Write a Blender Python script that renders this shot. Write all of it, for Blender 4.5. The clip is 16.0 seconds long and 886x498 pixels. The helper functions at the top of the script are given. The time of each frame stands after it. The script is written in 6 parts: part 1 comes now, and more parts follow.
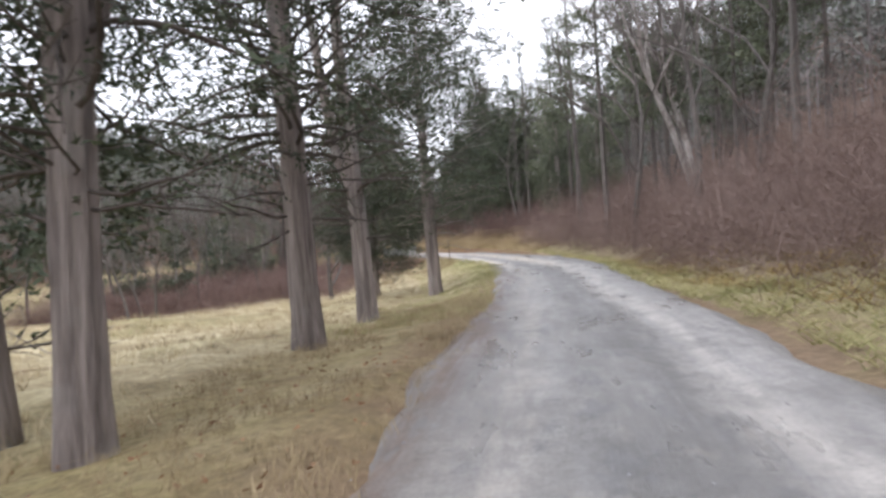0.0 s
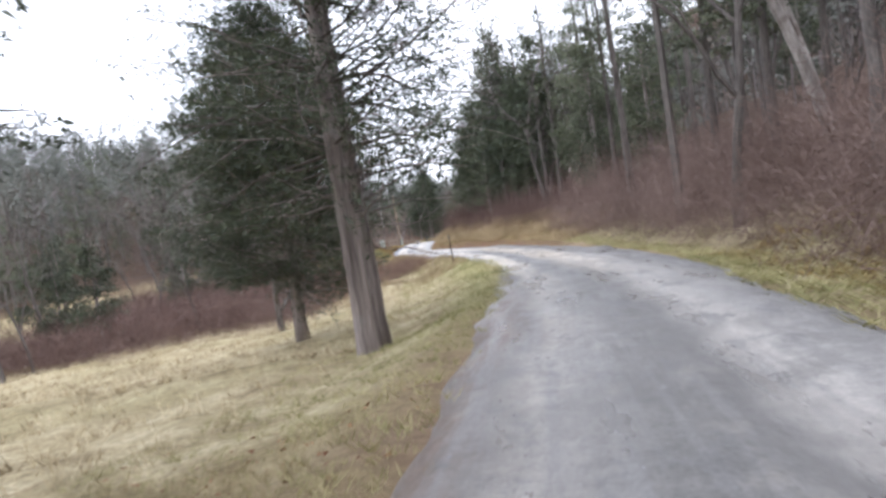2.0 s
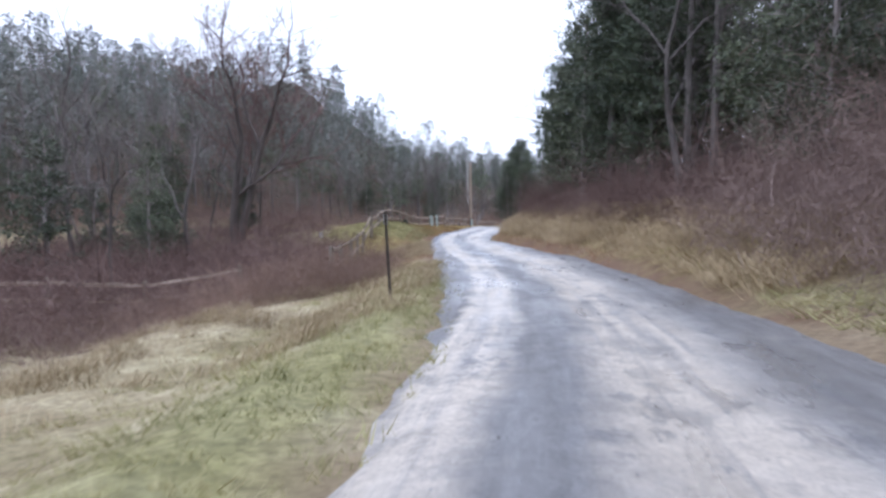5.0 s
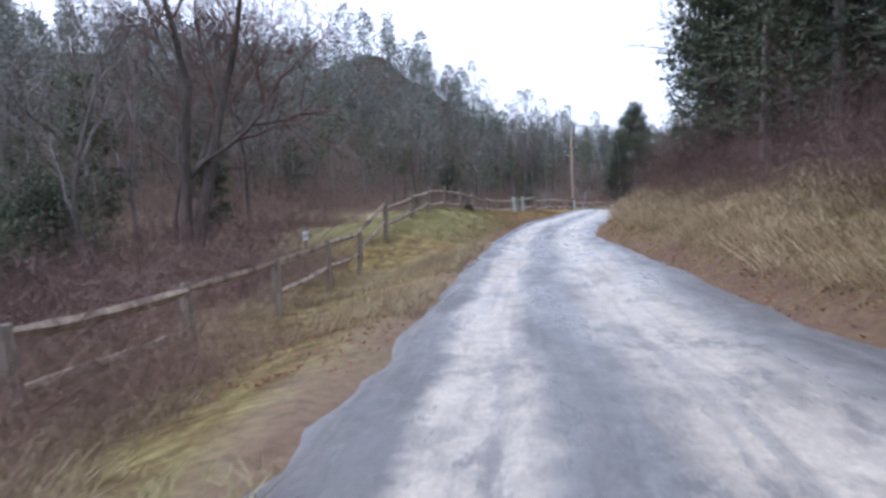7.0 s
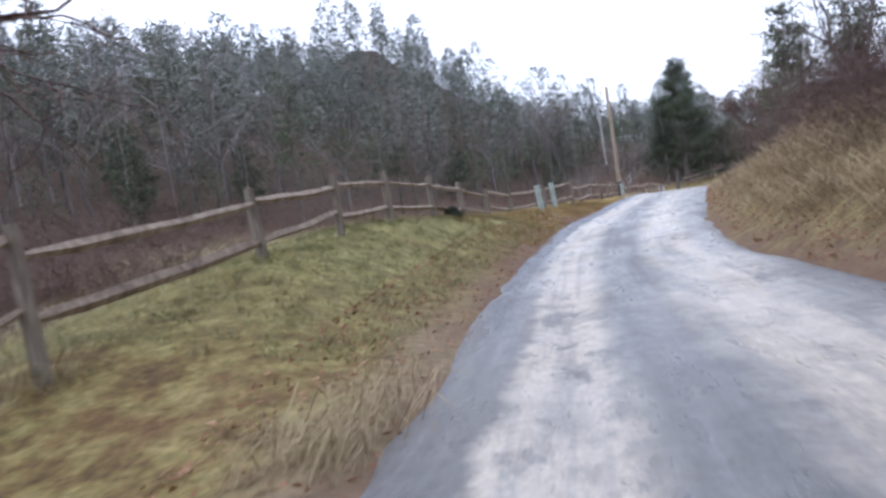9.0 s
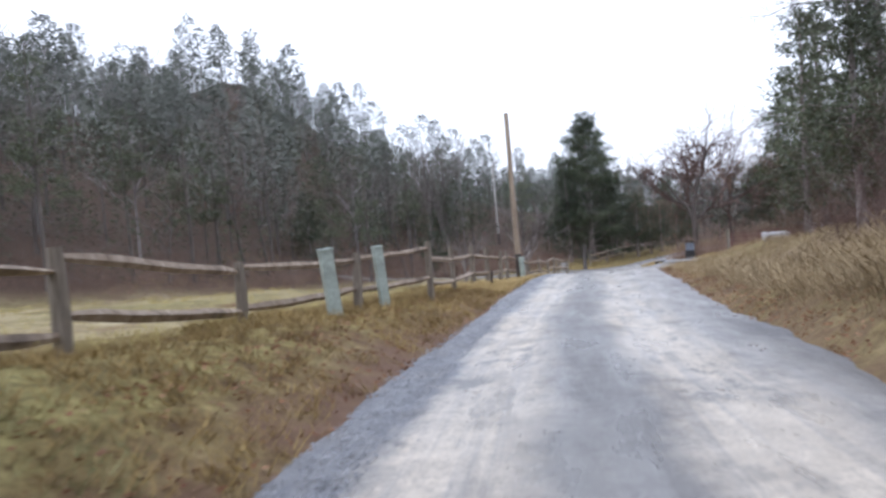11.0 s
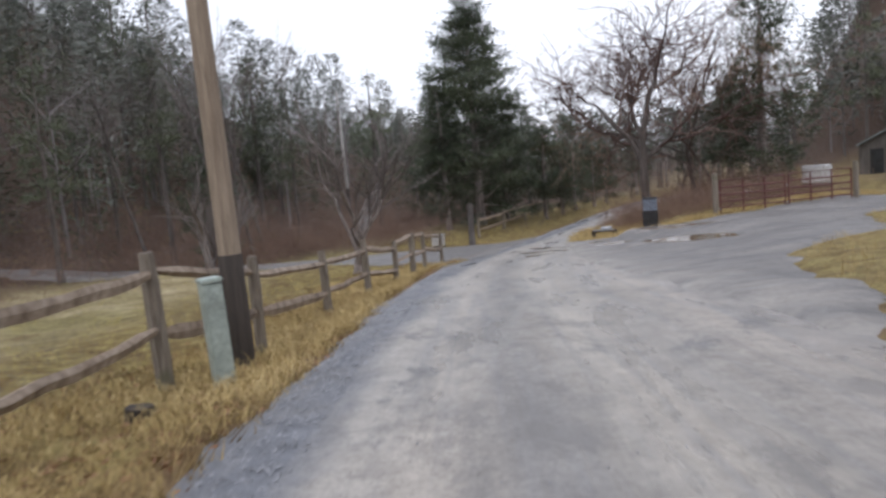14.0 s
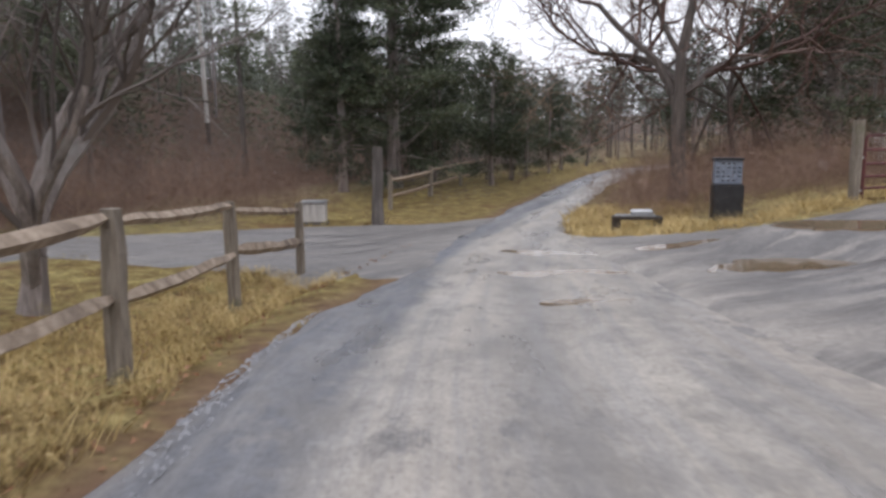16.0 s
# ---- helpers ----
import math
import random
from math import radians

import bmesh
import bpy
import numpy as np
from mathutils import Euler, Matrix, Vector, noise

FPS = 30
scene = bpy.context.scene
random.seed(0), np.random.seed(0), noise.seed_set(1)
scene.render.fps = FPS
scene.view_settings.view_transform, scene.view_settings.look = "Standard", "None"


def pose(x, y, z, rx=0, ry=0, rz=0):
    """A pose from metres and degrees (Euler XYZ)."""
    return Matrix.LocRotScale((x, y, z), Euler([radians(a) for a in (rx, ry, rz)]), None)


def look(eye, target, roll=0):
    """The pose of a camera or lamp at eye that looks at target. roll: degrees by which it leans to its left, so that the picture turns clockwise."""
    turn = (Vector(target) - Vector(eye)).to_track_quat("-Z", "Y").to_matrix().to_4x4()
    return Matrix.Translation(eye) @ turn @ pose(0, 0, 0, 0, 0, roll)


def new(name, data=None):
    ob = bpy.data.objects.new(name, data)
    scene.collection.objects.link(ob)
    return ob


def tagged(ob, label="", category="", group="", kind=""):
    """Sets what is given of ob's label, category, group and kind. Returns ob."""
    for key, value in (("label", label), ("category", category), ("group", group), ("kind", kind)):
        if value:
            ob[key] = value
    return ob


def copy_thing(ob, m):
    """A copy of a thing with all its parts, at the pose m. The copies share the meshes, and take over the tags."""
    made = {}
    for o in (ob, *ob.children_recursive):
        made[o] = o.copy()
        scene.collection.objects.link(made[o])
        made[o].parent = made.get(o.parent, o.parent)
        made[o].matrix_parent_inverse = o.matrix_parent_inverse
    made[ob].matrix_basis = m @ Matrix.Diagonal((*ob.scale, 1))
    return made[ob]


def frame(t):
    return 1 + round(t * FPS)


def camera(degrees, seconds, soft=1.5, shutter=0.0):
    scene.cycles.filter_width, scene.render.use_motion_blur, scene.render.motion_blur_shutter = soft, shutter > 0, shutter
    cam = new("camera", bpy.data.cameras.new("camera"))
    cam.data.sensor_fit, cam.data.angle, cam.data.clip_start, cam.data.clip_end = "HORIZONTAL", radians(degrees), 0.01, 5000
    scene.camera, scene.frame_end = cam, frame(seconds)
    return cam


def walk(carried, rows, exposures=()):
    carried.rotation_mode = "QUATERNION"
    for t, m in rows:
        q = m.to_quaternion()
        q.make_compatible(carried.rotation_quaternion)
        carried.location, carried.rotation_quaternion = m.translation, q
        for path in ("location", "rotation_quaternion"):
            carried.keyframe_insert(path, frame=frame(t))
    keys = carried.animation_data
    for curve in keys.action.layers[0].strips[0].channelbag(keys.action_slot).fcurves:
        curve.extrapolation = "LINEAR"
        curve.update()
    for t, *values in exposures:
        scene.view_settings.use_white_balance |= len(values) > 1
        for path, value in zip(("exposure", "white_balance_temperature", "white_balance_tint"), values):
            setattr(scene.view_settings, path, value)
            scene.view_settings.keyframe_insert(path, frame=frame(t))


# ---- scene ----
cam = camera(61.5, 16.0, soft=2.9, shutter=0.16)
PATH = [
    (0, -18.364, -50.253, 5.011, 85.75, 4.7, -18.97),
    (0.5, -17.072, -47.649, 4.867, 85.01, 7.34, -18.74),
    (1, -15.579, -44.713, 4.659, 84.13, 8.43, -18.13),
    (1.5, -14.144, -41.839, 4.429, 84.30, 9.13, -17.25),
    (2, -12.679, -38.687, 4.113, 85.40, 8.96, -16.46),
    (2.5, -11.190, -35.705, 3.804, 86.97, 7.78, -16.82),
    (3, -9.773, -32.519, 3.640, 86.82, 4.98, -16.37),
    (3.5, -8.259, -29.043, 3.432, 86.61, 3.89, -14.58),
    (4, -6.599, -25.310, 3.146, 86.15, 2.50, -13.13),
    (6.5, -1.199, -5.519, 1.911, 82.81, 0.99, -0.02),
    (7, -0.464, -1.422, 1.764, 83.32, 2.30, 0.44),
    (7.5, -0.004, 2.604, 1.505, 85.38, 4.94, 1.44),
    (8, 0.312, 6.783, 1.209, 83.89, 7.97, 3.80),
    (10.5, 2.930, 28.438, -0.098, 84.59, 7.22, -3.16),
    (11, 3.820, 32.298, -0.240, 87.86, 4.50, -5.97),
    (11.5, 4.677, 36.242, -0.376, 86.67, 1.41, -12.92),
    (12, 5.827, 40.304, -0.592, 84.45, -0.11, -14.30),
    (12.5, 6.841, 44.352, -0.790, 83.21, -0.72, -15.14),
    (13, 8.001, 48.357, -0.944, 82.82, 0.77, -15.08),
    (13.5, 9.205, 52.063, -1.051, 83.30, 2.16, -15.20),
    (14, 10.517, 56.080, -1.217, 83.82, 4.95, -15.28),
    (14.5, 11.731, 59.975, -1.441, 82.18, 2.43, -17.40),
    (15, 12.957, 63.938, -1.774, 81.60, 1.13, -18.91),
    (15.5, 14.135, 67.741, -2.091, 81.14, 0.63, -19.90),
    (16, 15.265, 71.37, -2.43, 80.57, 0.42, -21.97),
]
walk(cam, [(r[0], pose(*r[1:])) for r in PATH], exposures=[(0.0, 0.98, 6250, 12), (2.0, 1.02, 6050, 12), (4.0, 0.86, 5600, 14), (6.5, 0.58, 5400, 15), (8.0, 0.66, 5450, 15), (11.0, 0.53, 5750, 12), (13.5, 0.13, 6080, 12), (16.0, 0.26, 6350, 13)])

# ---------------------------------------------------------------- world and sun
world = bpy.data.worlds.new("overcast_sky")
scene.world = world
world.use_nodes = True
wn, wl = world.node_tree.nodes, world.node_tree.links
wn.clear()
w_out = wn.new("ShaderNodeOutputWorld")
w_bg = wn.new("ShaderNodeBackground")
w_sky = wn.new("ShaderNodeTexSky")
w_sky.sky_type = "NISHITA"
w_sky.sun_disc = False
w_sky.sun_elevation = radians(38)
w_sky.sun_rotation = radians(150)
w_sky.air_density, w_sky.dust_density, w_sky.ozone_density = 1.0, 4.0, 1.0
w_coord = wn.new("ShaderNodeTexCoord")
w_noise = wn.new("ShaderNodeTexNoise")
w_noise.inputs["Scale"].default_value = 2.2
w_noise.inputs["Detail"].default_value = 4.0
w_ramp = wn.new("ShaderNodeValToRGB")
w_ramp.color_ramp.elements[0].position, w_ramp.color_ramp.elements[0].color = 0.25, (8.5, 8.8, 9.5, 1)
w_ramp.color_ramp.elements[1].position, w_ramp.color_ramp.elements[1].color = 0.75, (11.0, 11.0, 11.4, 1)
w_mix = wn.new("ShaderNodeMixRGB")
w_mix.inputs[0].default_value = 0.9
wl.new(w_coord.outputs["Generated"], w_noise.inputs["Vector"])
wl.new(w_noise.outputs["Fac"], w_ramp.inputs["Fac"])
wl.new(w_sky.outputs["Color"], w_mix.inputs[1])
wl.new(w_ramp.outputs["Color"], w_mix.inputs[2])
wl.new(w_mix.outputs["Color"], w_bg.inputs["Color"])
w_bg.inputs["Strength"].default_value = 0.115
wl.new(w_bg.outputs["Background"], w_out.inputs["Surface"])

sun_data = bpy.data.lights.new("sun", "SUN")
sun_data.energy = 0.6
sun_data.angle = radians(25)
sun_data.color = (1.0, 0.97, 0.93)
sun = new("sun", sun_data)
sun.matrix_world = look((-30, -40, 60), (0, 0, 0))


# ---------------------------------------------------------------- materials
def nodes_of(name):
    m = bpy.data.materials.new(name)
    m.use_nodes = True
    n, l = m.node_tree.nodes, m.node_tree.links
    return m, n, l, n["Principled BSDF"]


def noise_node(n, l, vec, scale, detail=4.0, rough=0.6):
    t = n.new("ShaderNodeTexNoise")
    t.inputs["Scale"].default_value = scale
    t.inputs["Detail"].default_value = detail
    t.inputs["Roughness"].default_value = rough
    if vec is not None:
        l.new(vec, t.inputs["Vector"])
    return t.outputs["Fac"]


def ramp_node(n, l, fac, stops):
    r = n.new("ShaderNodeValToRGB")
    e = r.color_ramp.elements
    e[0].position, e[0].color = stops[0][0], (*stops[0][1], 1)
    e[1].position, e[1].color = stops[-1][0], (*stops[-1][1], 1)
    for p, c in stops[1:-1]:
        e.new(p).color = (*c, 1)
    l.new(fac, r.inputs["Fac"])
    return r.outputs["Color"]


def mix_node(n, l, fac, a, b, kind="MIX"):
    m = n.new("ShaderNodeMixRGB")
    m.blend_type = kind
    for sock, v in ((m.inputs[0], fac), (m.inputs[1], a), (m.inputs[2], b)):
        if isinstance(v, (int, float)):
            sock.default_value = v
        elif isinstance(v, tuple):
            sock.default_value = (*v, 1)
        else:
            l.new(v, sock)
    return m.outputs["Color"]


def bump_node(n, l, bsdf, height, strength, distance):
    b = n.new("ShaderNodeBump")
    b.inputs["Strength"].default_value = strength
    b.inputs["Distance"].default_value = distance
    l.new(height, b.inputs["Height"])
    l.new(b.outputs["Normal"], bsdf.inputs["Normal"])


def surface(name, dark, light, scale, fine, rough=0.85, bump=0.3, depth=0.01, metal=0.0, stretch=(1, 1, 1), stain=None, world_space=False):
    """Two scales of noise between two colours, with fine relief."""
    m, n, l, b = nodes_of(name)
    co = n.new("ShaderNodeTexCoord")
    if world_space:
        g = n.new("ShaderNodeNewGeometry")
        src = g.outputs["Position"]
    else:
        src = co.outputs["Object"]
    mp = n.new("ShaderNodeMapping")
    mp.inputs["Scale"].default_value = stretch
    l.new(src, mp.inputs["Vector"])
    a = noise_node(n, l, mp.outputs["Vector"], scale)
    f = noise_node(n, l, mp.outputs["Vector"], fine, 6.0, 0.7)
    c = ramp_node(n, l, a, [(0.3, dark), (0.7, light)])
    grain = ramp_node(n, l, f, [(0.3, (0.62, 0.62, 0.62)), (0.7, (1.2, 1.2, 1.2))])
    c = mix_node(n, l, 1.0, c, grain, "MULTIPLY")
    if stain:
        s = noise_node(n, l, src, stain[1], 3.0)
        sf = ramp_node(n, l, s, [(0.5, (0, 0, 0)), (0.68, (1, 1, 1))])
        c = mix_node(n, l, sf, c, stain[0])
    l.new(c, b.inputs["Base Color"])
    b.inputs["Roughness"].default_value = rough
    b.inputs["Metallic"].default_value = metal
    bump_node(n, l, b, f, bump, depth)
    return m


def foliage(name, colours, rough=0.75, patch=0.35):
    """Leaves, needles and blades: each island its own shade, with drifts over the ground."""
    m, n, l, b = nodes_of(name)
    g = n.new("ShaderNodeNewGeometry")
    oi = n.new("ShaderNodeObjectInfo")
    a = noise_node(n, l, g.outputs["Position"], patch, 3.0)
    ad = n.new("ShaderNodeMath")
    ad.operation = "MULTIPLY_ADD"
    l.new(g.outputs["Random Per Island"], ad.inputs[0])
    ad.inputs[1].default_value = 0.4
    l.new(a, ad.inputs[2])
    sb = n.new("ShaderNodeMath")
    sb.operation = "SUBTRACT"
    l.new(ad.outputs[0], sb.inputs[0])
    sb.inputs[1].default_value = 0.2
    k = len(colours) - 1
    c = ramp_node(n, l, sb.outputs[0], [(0.22 + 0.56 * i / k, col) for i, col in enumerate(colours)])
    v = n.new("ShaderNodeHueSaturation")
    mr = n.new("ShaderNodeMapRange")
    l.new(oi.outputs["Random"], mr.inputs["Value"])
    mr.inputs["To Min"].default_value, mr.inputs["To Max"].default_value = 0.8, 1.2
    l.new(mr.outputs["Result"], v.inputs["Value"])
    l.new(c, v.inputs["Color"])
    l.new(v.outputs["Color"], b.inputs["Base Color"])
    b.inputs["Roughness"].default_value = rough
    b.inputs["Specular IOR Level"].default_value = 0.25
    return m


def ground_material():
    m, n, l, b = nodes_of("meadow_ground")
    g = n.new("ShaderNodeNewGeometry")
    p = g.outputs["Position"]
    big = noise_node(n, l, p, 0.12, 3.0)
    mid = noise_node(n, l, p, 0.9, 5.0)
    fine = noise_node(n, l, p, 9.0, 6.0, 0.75)
    straw = ramp_node(n, l, mid, [(0.3, (0.25, 0.195, 0.115)), (0.5, (0.42, 0.35, 0.215)), (0.72, (0.60, 0.52, 0.35))])
    green = ramp_node(n, l, mid, [(0.3, (0.15, 0.135, 0.055)), (0.7, (0.32, 0.285, 0.13))])
    gf = ramp_node(n, l, big, [(0.46, (0, 0, 0)), (0.66, (0.8, 0.8, 0.8))])
    c = mix_node(n, l, gf, straw, green)
    bv = n.new("ShaderNodeAttribute")
    bv.attribute_name = "damp_verge"
    patch = noise_node(n, l, p, 2.4, 6.0, 0.7)
    damp = ramp_node(n, l, patch, [(0.32, (0.10, 0.06, 0.035)), (0.48, (0.21, 0.15, 0.06)), (0.6, (0.30, 0.25, 0.10)), (0.74, (0.46, 0.36, 0.17))])
    c = mix_node(n, l, bv.outputs["Fac"], c, damp)
    gv = n.new("ShaderNodeAttribute")
    gv.attribute_name = "green_verge"
    c = mix_node(n, l, gv.outputs["Fac"], c, ramp_node(n, l, patch, [(0.35, (0.20, 0.21, 0.075)), (0.65, (0.40, 0.385, 0.165))]))
    litter = noise_node(n, l, p, 0.33, 4.0)
    lf = ramp_node(n, l, litter, [(0.62, (0, 0, 0)), (0.72, (0.8, 0.8, 0.8))])
    c = mix_node(n, l, lf, c, (0.16, 0.085, 0.045))
    grain = ramp_node(n, l, fine, [(0.3, (0.5, 0.5, 0.5)), (0.7, (1.3, 1.3, 1.3))])
    c = mix_node(n, l, 1.0, c, grain, "MULTIPLY")
    ed = n.new("ShaderNodeAttribute")
    ed.attribute_name = "road_edge"
    ef = n.new("ShaderNodeMath")
    ef.operation = "MULTIPLY"
    l.new(ed.outputs["Fac"], ef.inputs[0])
    l.new(ramp_node(n, l, mid, [(0.3, (0.3, 0.3, 0.3)), (0.55, (1, 1, 1))]), ef.inputs[1])
    c = mix_node(n, l, ef.outputs[0], c, mix_node(n, l, fine, (0.10, 0.06, 0.042), (0.26, 0.165, 0.115)))
    wd = n.new("ShaderNodeAttribute")
    wd.attribute_name = "wood_floor"
    c = mix_node(n, l, wd.outputs["Fac"], c, mix_node(n, l, fine, (0.055, 0.038, 0.029), (0.125, 0.088, 0.068)))
    l.new(c, b.inputs["Base Color"])
    b.inputs["Roughness"].default_value = 0.95
    b.inputs["Specular IOR Level"].default_value = 0.15
    bump_node(n, l, b, fine, 0.8, 0.06)
    return m


def road_material(name, stone_left=True):
    """Wet packed limestone: pale wheel tracks, a darker middle, loose blue-grey stone at the side; u is metres across, v metres along."""
    m, n, l, b = nodes_of(name)
    uv = n.new("ShaderNodeUVMap")
    sep = n.new("ShaderNodeSeparateXYZ")
    l.new(uv.outputs["UV"], sep.inputs[0])
    g = n.new("ShaderNodeNewGeometry")
    p = g.outputs["Position"]
    wob = noise_node(n, l, p, 0.25, 3.0)
    ad = n.new("ShaderNodeMath")
    ad.operation = "MULTIPLY_ADD"
    l.new(wob, ad.inputs[0])
    ad.inputs[1].default_value = 0.9
    ragged = n.new("ShaderNodeMath")
    ragged.operation = "MULTIPLY_ADD"
    l.new(noise_node(n, l, p, 2.6, 5.0, 0.7), ragged.inputs[0])
    ragged.inputs[1].default_value = 0.4
    l.new(sep.outputs["X"], ragged.inputs[2])
    shifted = n.new("ShaderNodeMath")
    shifted.operation = "SUBTRACT"
    l.new(ragged.outputs[0], shifted.inputs[0])
    shifted.inputs[1].default_value = 0.2
    l.new(shifted.outputs[0], ad.inputs[2])
    scl = n.new("ShaderNodeMapRange")
    l.new(ad.outputs[0], scl.inputs["Value"])
    scl.inputs["From Min"].default_value, scl.inputs["From Max"].default_value = -1.5 + 0.45, 3.0 + 0.45
    tan_, dark, grey = (0.53, 0.468, 0.392), (0.165, 0.158, 0.155), (0.33, 0.31, 0.29)
    stone = (0.15, 0.156, 0.175) if stone_left else grey
    side = n.new("ShaderNodeMapRange")
    l.new(sep.outputs["Y"], side.inputs["Value"])
    side.inputs["From Min"].default_value, side.inputs["From Max"].default_value = 106.0, 118.0
    across = ramp_node(n, l, scl.outputs["Result"], [
        (0.0, stone), (0.125, stone), (0.175, tan_), (0.28, tan_), (0.37, dark), (0.48, dark), (0.56, tan_), (0.68, tan_), (0.76, grey), (0.86, dark), (1.0, stone)])
    dirt = ramp_node(n, l, scl.outputs["Result"], [
        (0.0, (0.17, 0.122, 0.097)), (0.12, (0.175, 0.135, 0.115)), (0.17, (0.195, 0.178, 0.167)), (0.25, (0.34, 0.318, 0.295)), (0.32, (0.25, 0.238, 0.228)), (0.42, (0.16, 0.154, 0.149)), (0.54, (0.175, 0.168, 0.163)), (0.63, (0.43, 0.405, 0.38)), (0.72, (0.30, 0.288, 0.278)), (0.86, (0.18, 0.174, 0.17)), (1.0, (0.14, 0.136, 0.136))])
    early = n.new("ShaderNodeMapRange")
    l.new(sep.outputs["Y"], early.inputs["Value"])
    early.inputs["From Min"].default_value, early.inputs["From Max"].default_value = 58.0, 74.0
    pale = ramp_node(n, l, scl.outputs["Result"], [
        (0.0, (0.14, 0.128, 0.122)), (0.16, (0.15, 0.142, 0.14)), (0.192, tan_), (0.30, tan_), (0.36, dark), (0.45, (0.17, 0.165, 0.165)), (0.54, tan_), (0.66, tan_), (0.76, grey), (0.84, dark), (1.0, (0.14, 0.13, 0.125))])
    late = n.new("ShaderNodeMapRange")
    l.new(sep.outputs["Y"], late.inputs["Value"])
    late.inputs["From Min"].default_value, late.inputs["From Max"].default_value = 130.0, 150.0
    even = ramp_node(n, l, scl.outputs["Result"], [
        (0.0, stone), (0.125, stone), (0.175, (0.36, 0.335, 0.305)), (0.28, (0.40, 0.365, 0.325)), (0.40, (0.24, 0.226, 0.213)), (0.55, (0.40, 0.365, 0.32)), (0.70, (0.30, 0.277, 0.252)), (0.85, (0.38, 0.34, 0.30)), (1.0, (0.27, 0.25, 0.235))])
    across = mix_node(n, l, late.outputs["Result"], across, even)
    across = mix_node(n, l, early.outputs["Result"], dirt, mix_node(n, l, side.outputs["Result"], pale, across))
    st = n.new("ShaderNodeMapping")
    st.inputs["Scale"].default_value = (3.0, 0.10, 1)
    l.new(uv.outputs["UV"], st.inputs["Vector"])
    streak = noise_node(n, l, st.outputs["Vector"], 1.6, 5.0, 0.65)
    long_ = n.new("ShaderNodeMapping")
    long_.inputs["Scale"].default_value = (1.0, 0.22, 1)
    l.new(uv.outputs["UV"], long_.inputs["Vector"])
    patch = noise_node(n, l, long_.outputs["Vector"], 0.9, 5.0)
    fine = noise_node(n, l, p, 22.0, 6.0, 0.8)
    vor = n.new("ShaderNodeTexVoronoi")
    vor.inputs["Scale"].default_value = 28.0
    l.new(p, vor.inputs["Vector"])
    c = mix_node(n, l, ramp_node(n, l, streak, [(0.48, (0, 0, 0)), (0.64, (0.6, 0.6, 0.6))]), across, (0.25, 0.243, 0.243))
    c = mix_node(n, l, ramp_node(n, l, patch, [(0.54, (0, 0, 0)), (0.72, (0.35, 0.35, 0.35))]), c, (0.46, 0.44, 0.415))
    marks = n.new("ShaderNodeMapping")
    marks.inputs["Scale"].default_value = (1.0, 0.45, 1)
    l.new(uv.outputs["UV"], marks.inputs["Vector"])
    spots = noise_node(n, l, marks.outputs["Vector"], 2.6, 7.0, 0.72)
    area = noise_node(n, l, marks.outputs["Vector"], 0.55, 2.0)
    both = n.new("ShaderNodeMath")
    both.operation = "MULTIPLY"
    l.new(ramp_node(n, l, spots, [(0.53, (0, 0, 0)), (0.59, (0.75, 0.75, 0.75))]), both.inputs[0])
    l.new(ramp_node(n, l, area, [(0.44, (0, 0, 0)), (0.56, (1, 1, 1))]), both.inputs[1])
    c = mix_node(n, l, both.outputs[0], c, (0.165, 0.162, 0.165))
    c = mix_node(n, l, 1.0, c, ramp_node(n, l, fine, [(0.25, (0.72, 0.72, 0.72)), (0.75, (1.18, 1.18, 1.18))]), "MULTIPLY")
    c = mix_node(n, l, 1.0, c, ramp_node(n, l, vor.outputs["Distance"], [(0.0, (0.8, 0.8, 0.8)), (0.5, (1.1, 1.1, 1.1))]), "MULTIPLY")
    rough_mid = noise_node(n, l, p, 4.5, 6.0, 0.75)
    c = mix_node(n, l, 1.0, c, ramp_node(n, l, rough_mid, [(0.3, (0.76, 0.76, 0.76)), (0.7, (1.16, 1.16, 1.16))]), "MULTIPLY")
    blot = n.new("ShaderNodeMapping")
    blot.inputs["Scale"].default_value = (1.0, 0.55, 1)
    l.new(uv.outputs["UV"], blot.inputs["Vector"])
    damp = noise_node(n, l, blot.outputs["Vector"], 1.5, 7.0, 0.72)
    c = mix_node(n, l, ramp_node(n, l, damp, [(0.52, (0, 0, 0)), (0.6, (0.5, 0.5, 0.5)), (0.72, (0.65, 0.65, 0.65))]), c, (0.185, 0.176, 0.17))
    dust = noise_node(n, l, blot.outputs["Vector"], 2.3, 6.0, 0.7)
    c = mix_node(n, l, ramp_node(n, l, dust, [(0.57, (0, 0, 0)), (0.68, (0.3, 0.3, 0.3))]), c, (0.45, 0.41, 0.365))
    speck = n.new("ShaderNodeTexVoronoi")
    speck.inputs["Scale"].default_value = 7.0
    l.new(p, speck.inputs["Vector"])
    c = mix_node(n, l, ramp_node(n, l, speck.outputs["Distance"], [(0.045, (0.7, 0.7, 0.7)), (0.07, (0, 0, 0))]), c, (0.09, 0.085, 0.085))
    pot = n.new("ShaderNodeMapping")
    pot.inputs["Scale"].default_value = (1.5, 0.16, 1)
    l.new(uv.outputs["UV"], pot.inputs["Vector"])
    holes = noise_node(n, l, pot.outputs["Vector"], 2.2, 7.0, 0.7)
    c = mix_node(n, l, ramp_node(n, l, holes, [(0.56, (0, 0, 0)), (0.70, (0.5, 0.5, 0.5))]), c, (0.17, 0.163, 0.16))
    l.new(c, b.inputs["Base Color"])
    wet = noise_node(n, l, long_.outputs["Vector"], 1.3, 5.0, 0.65)
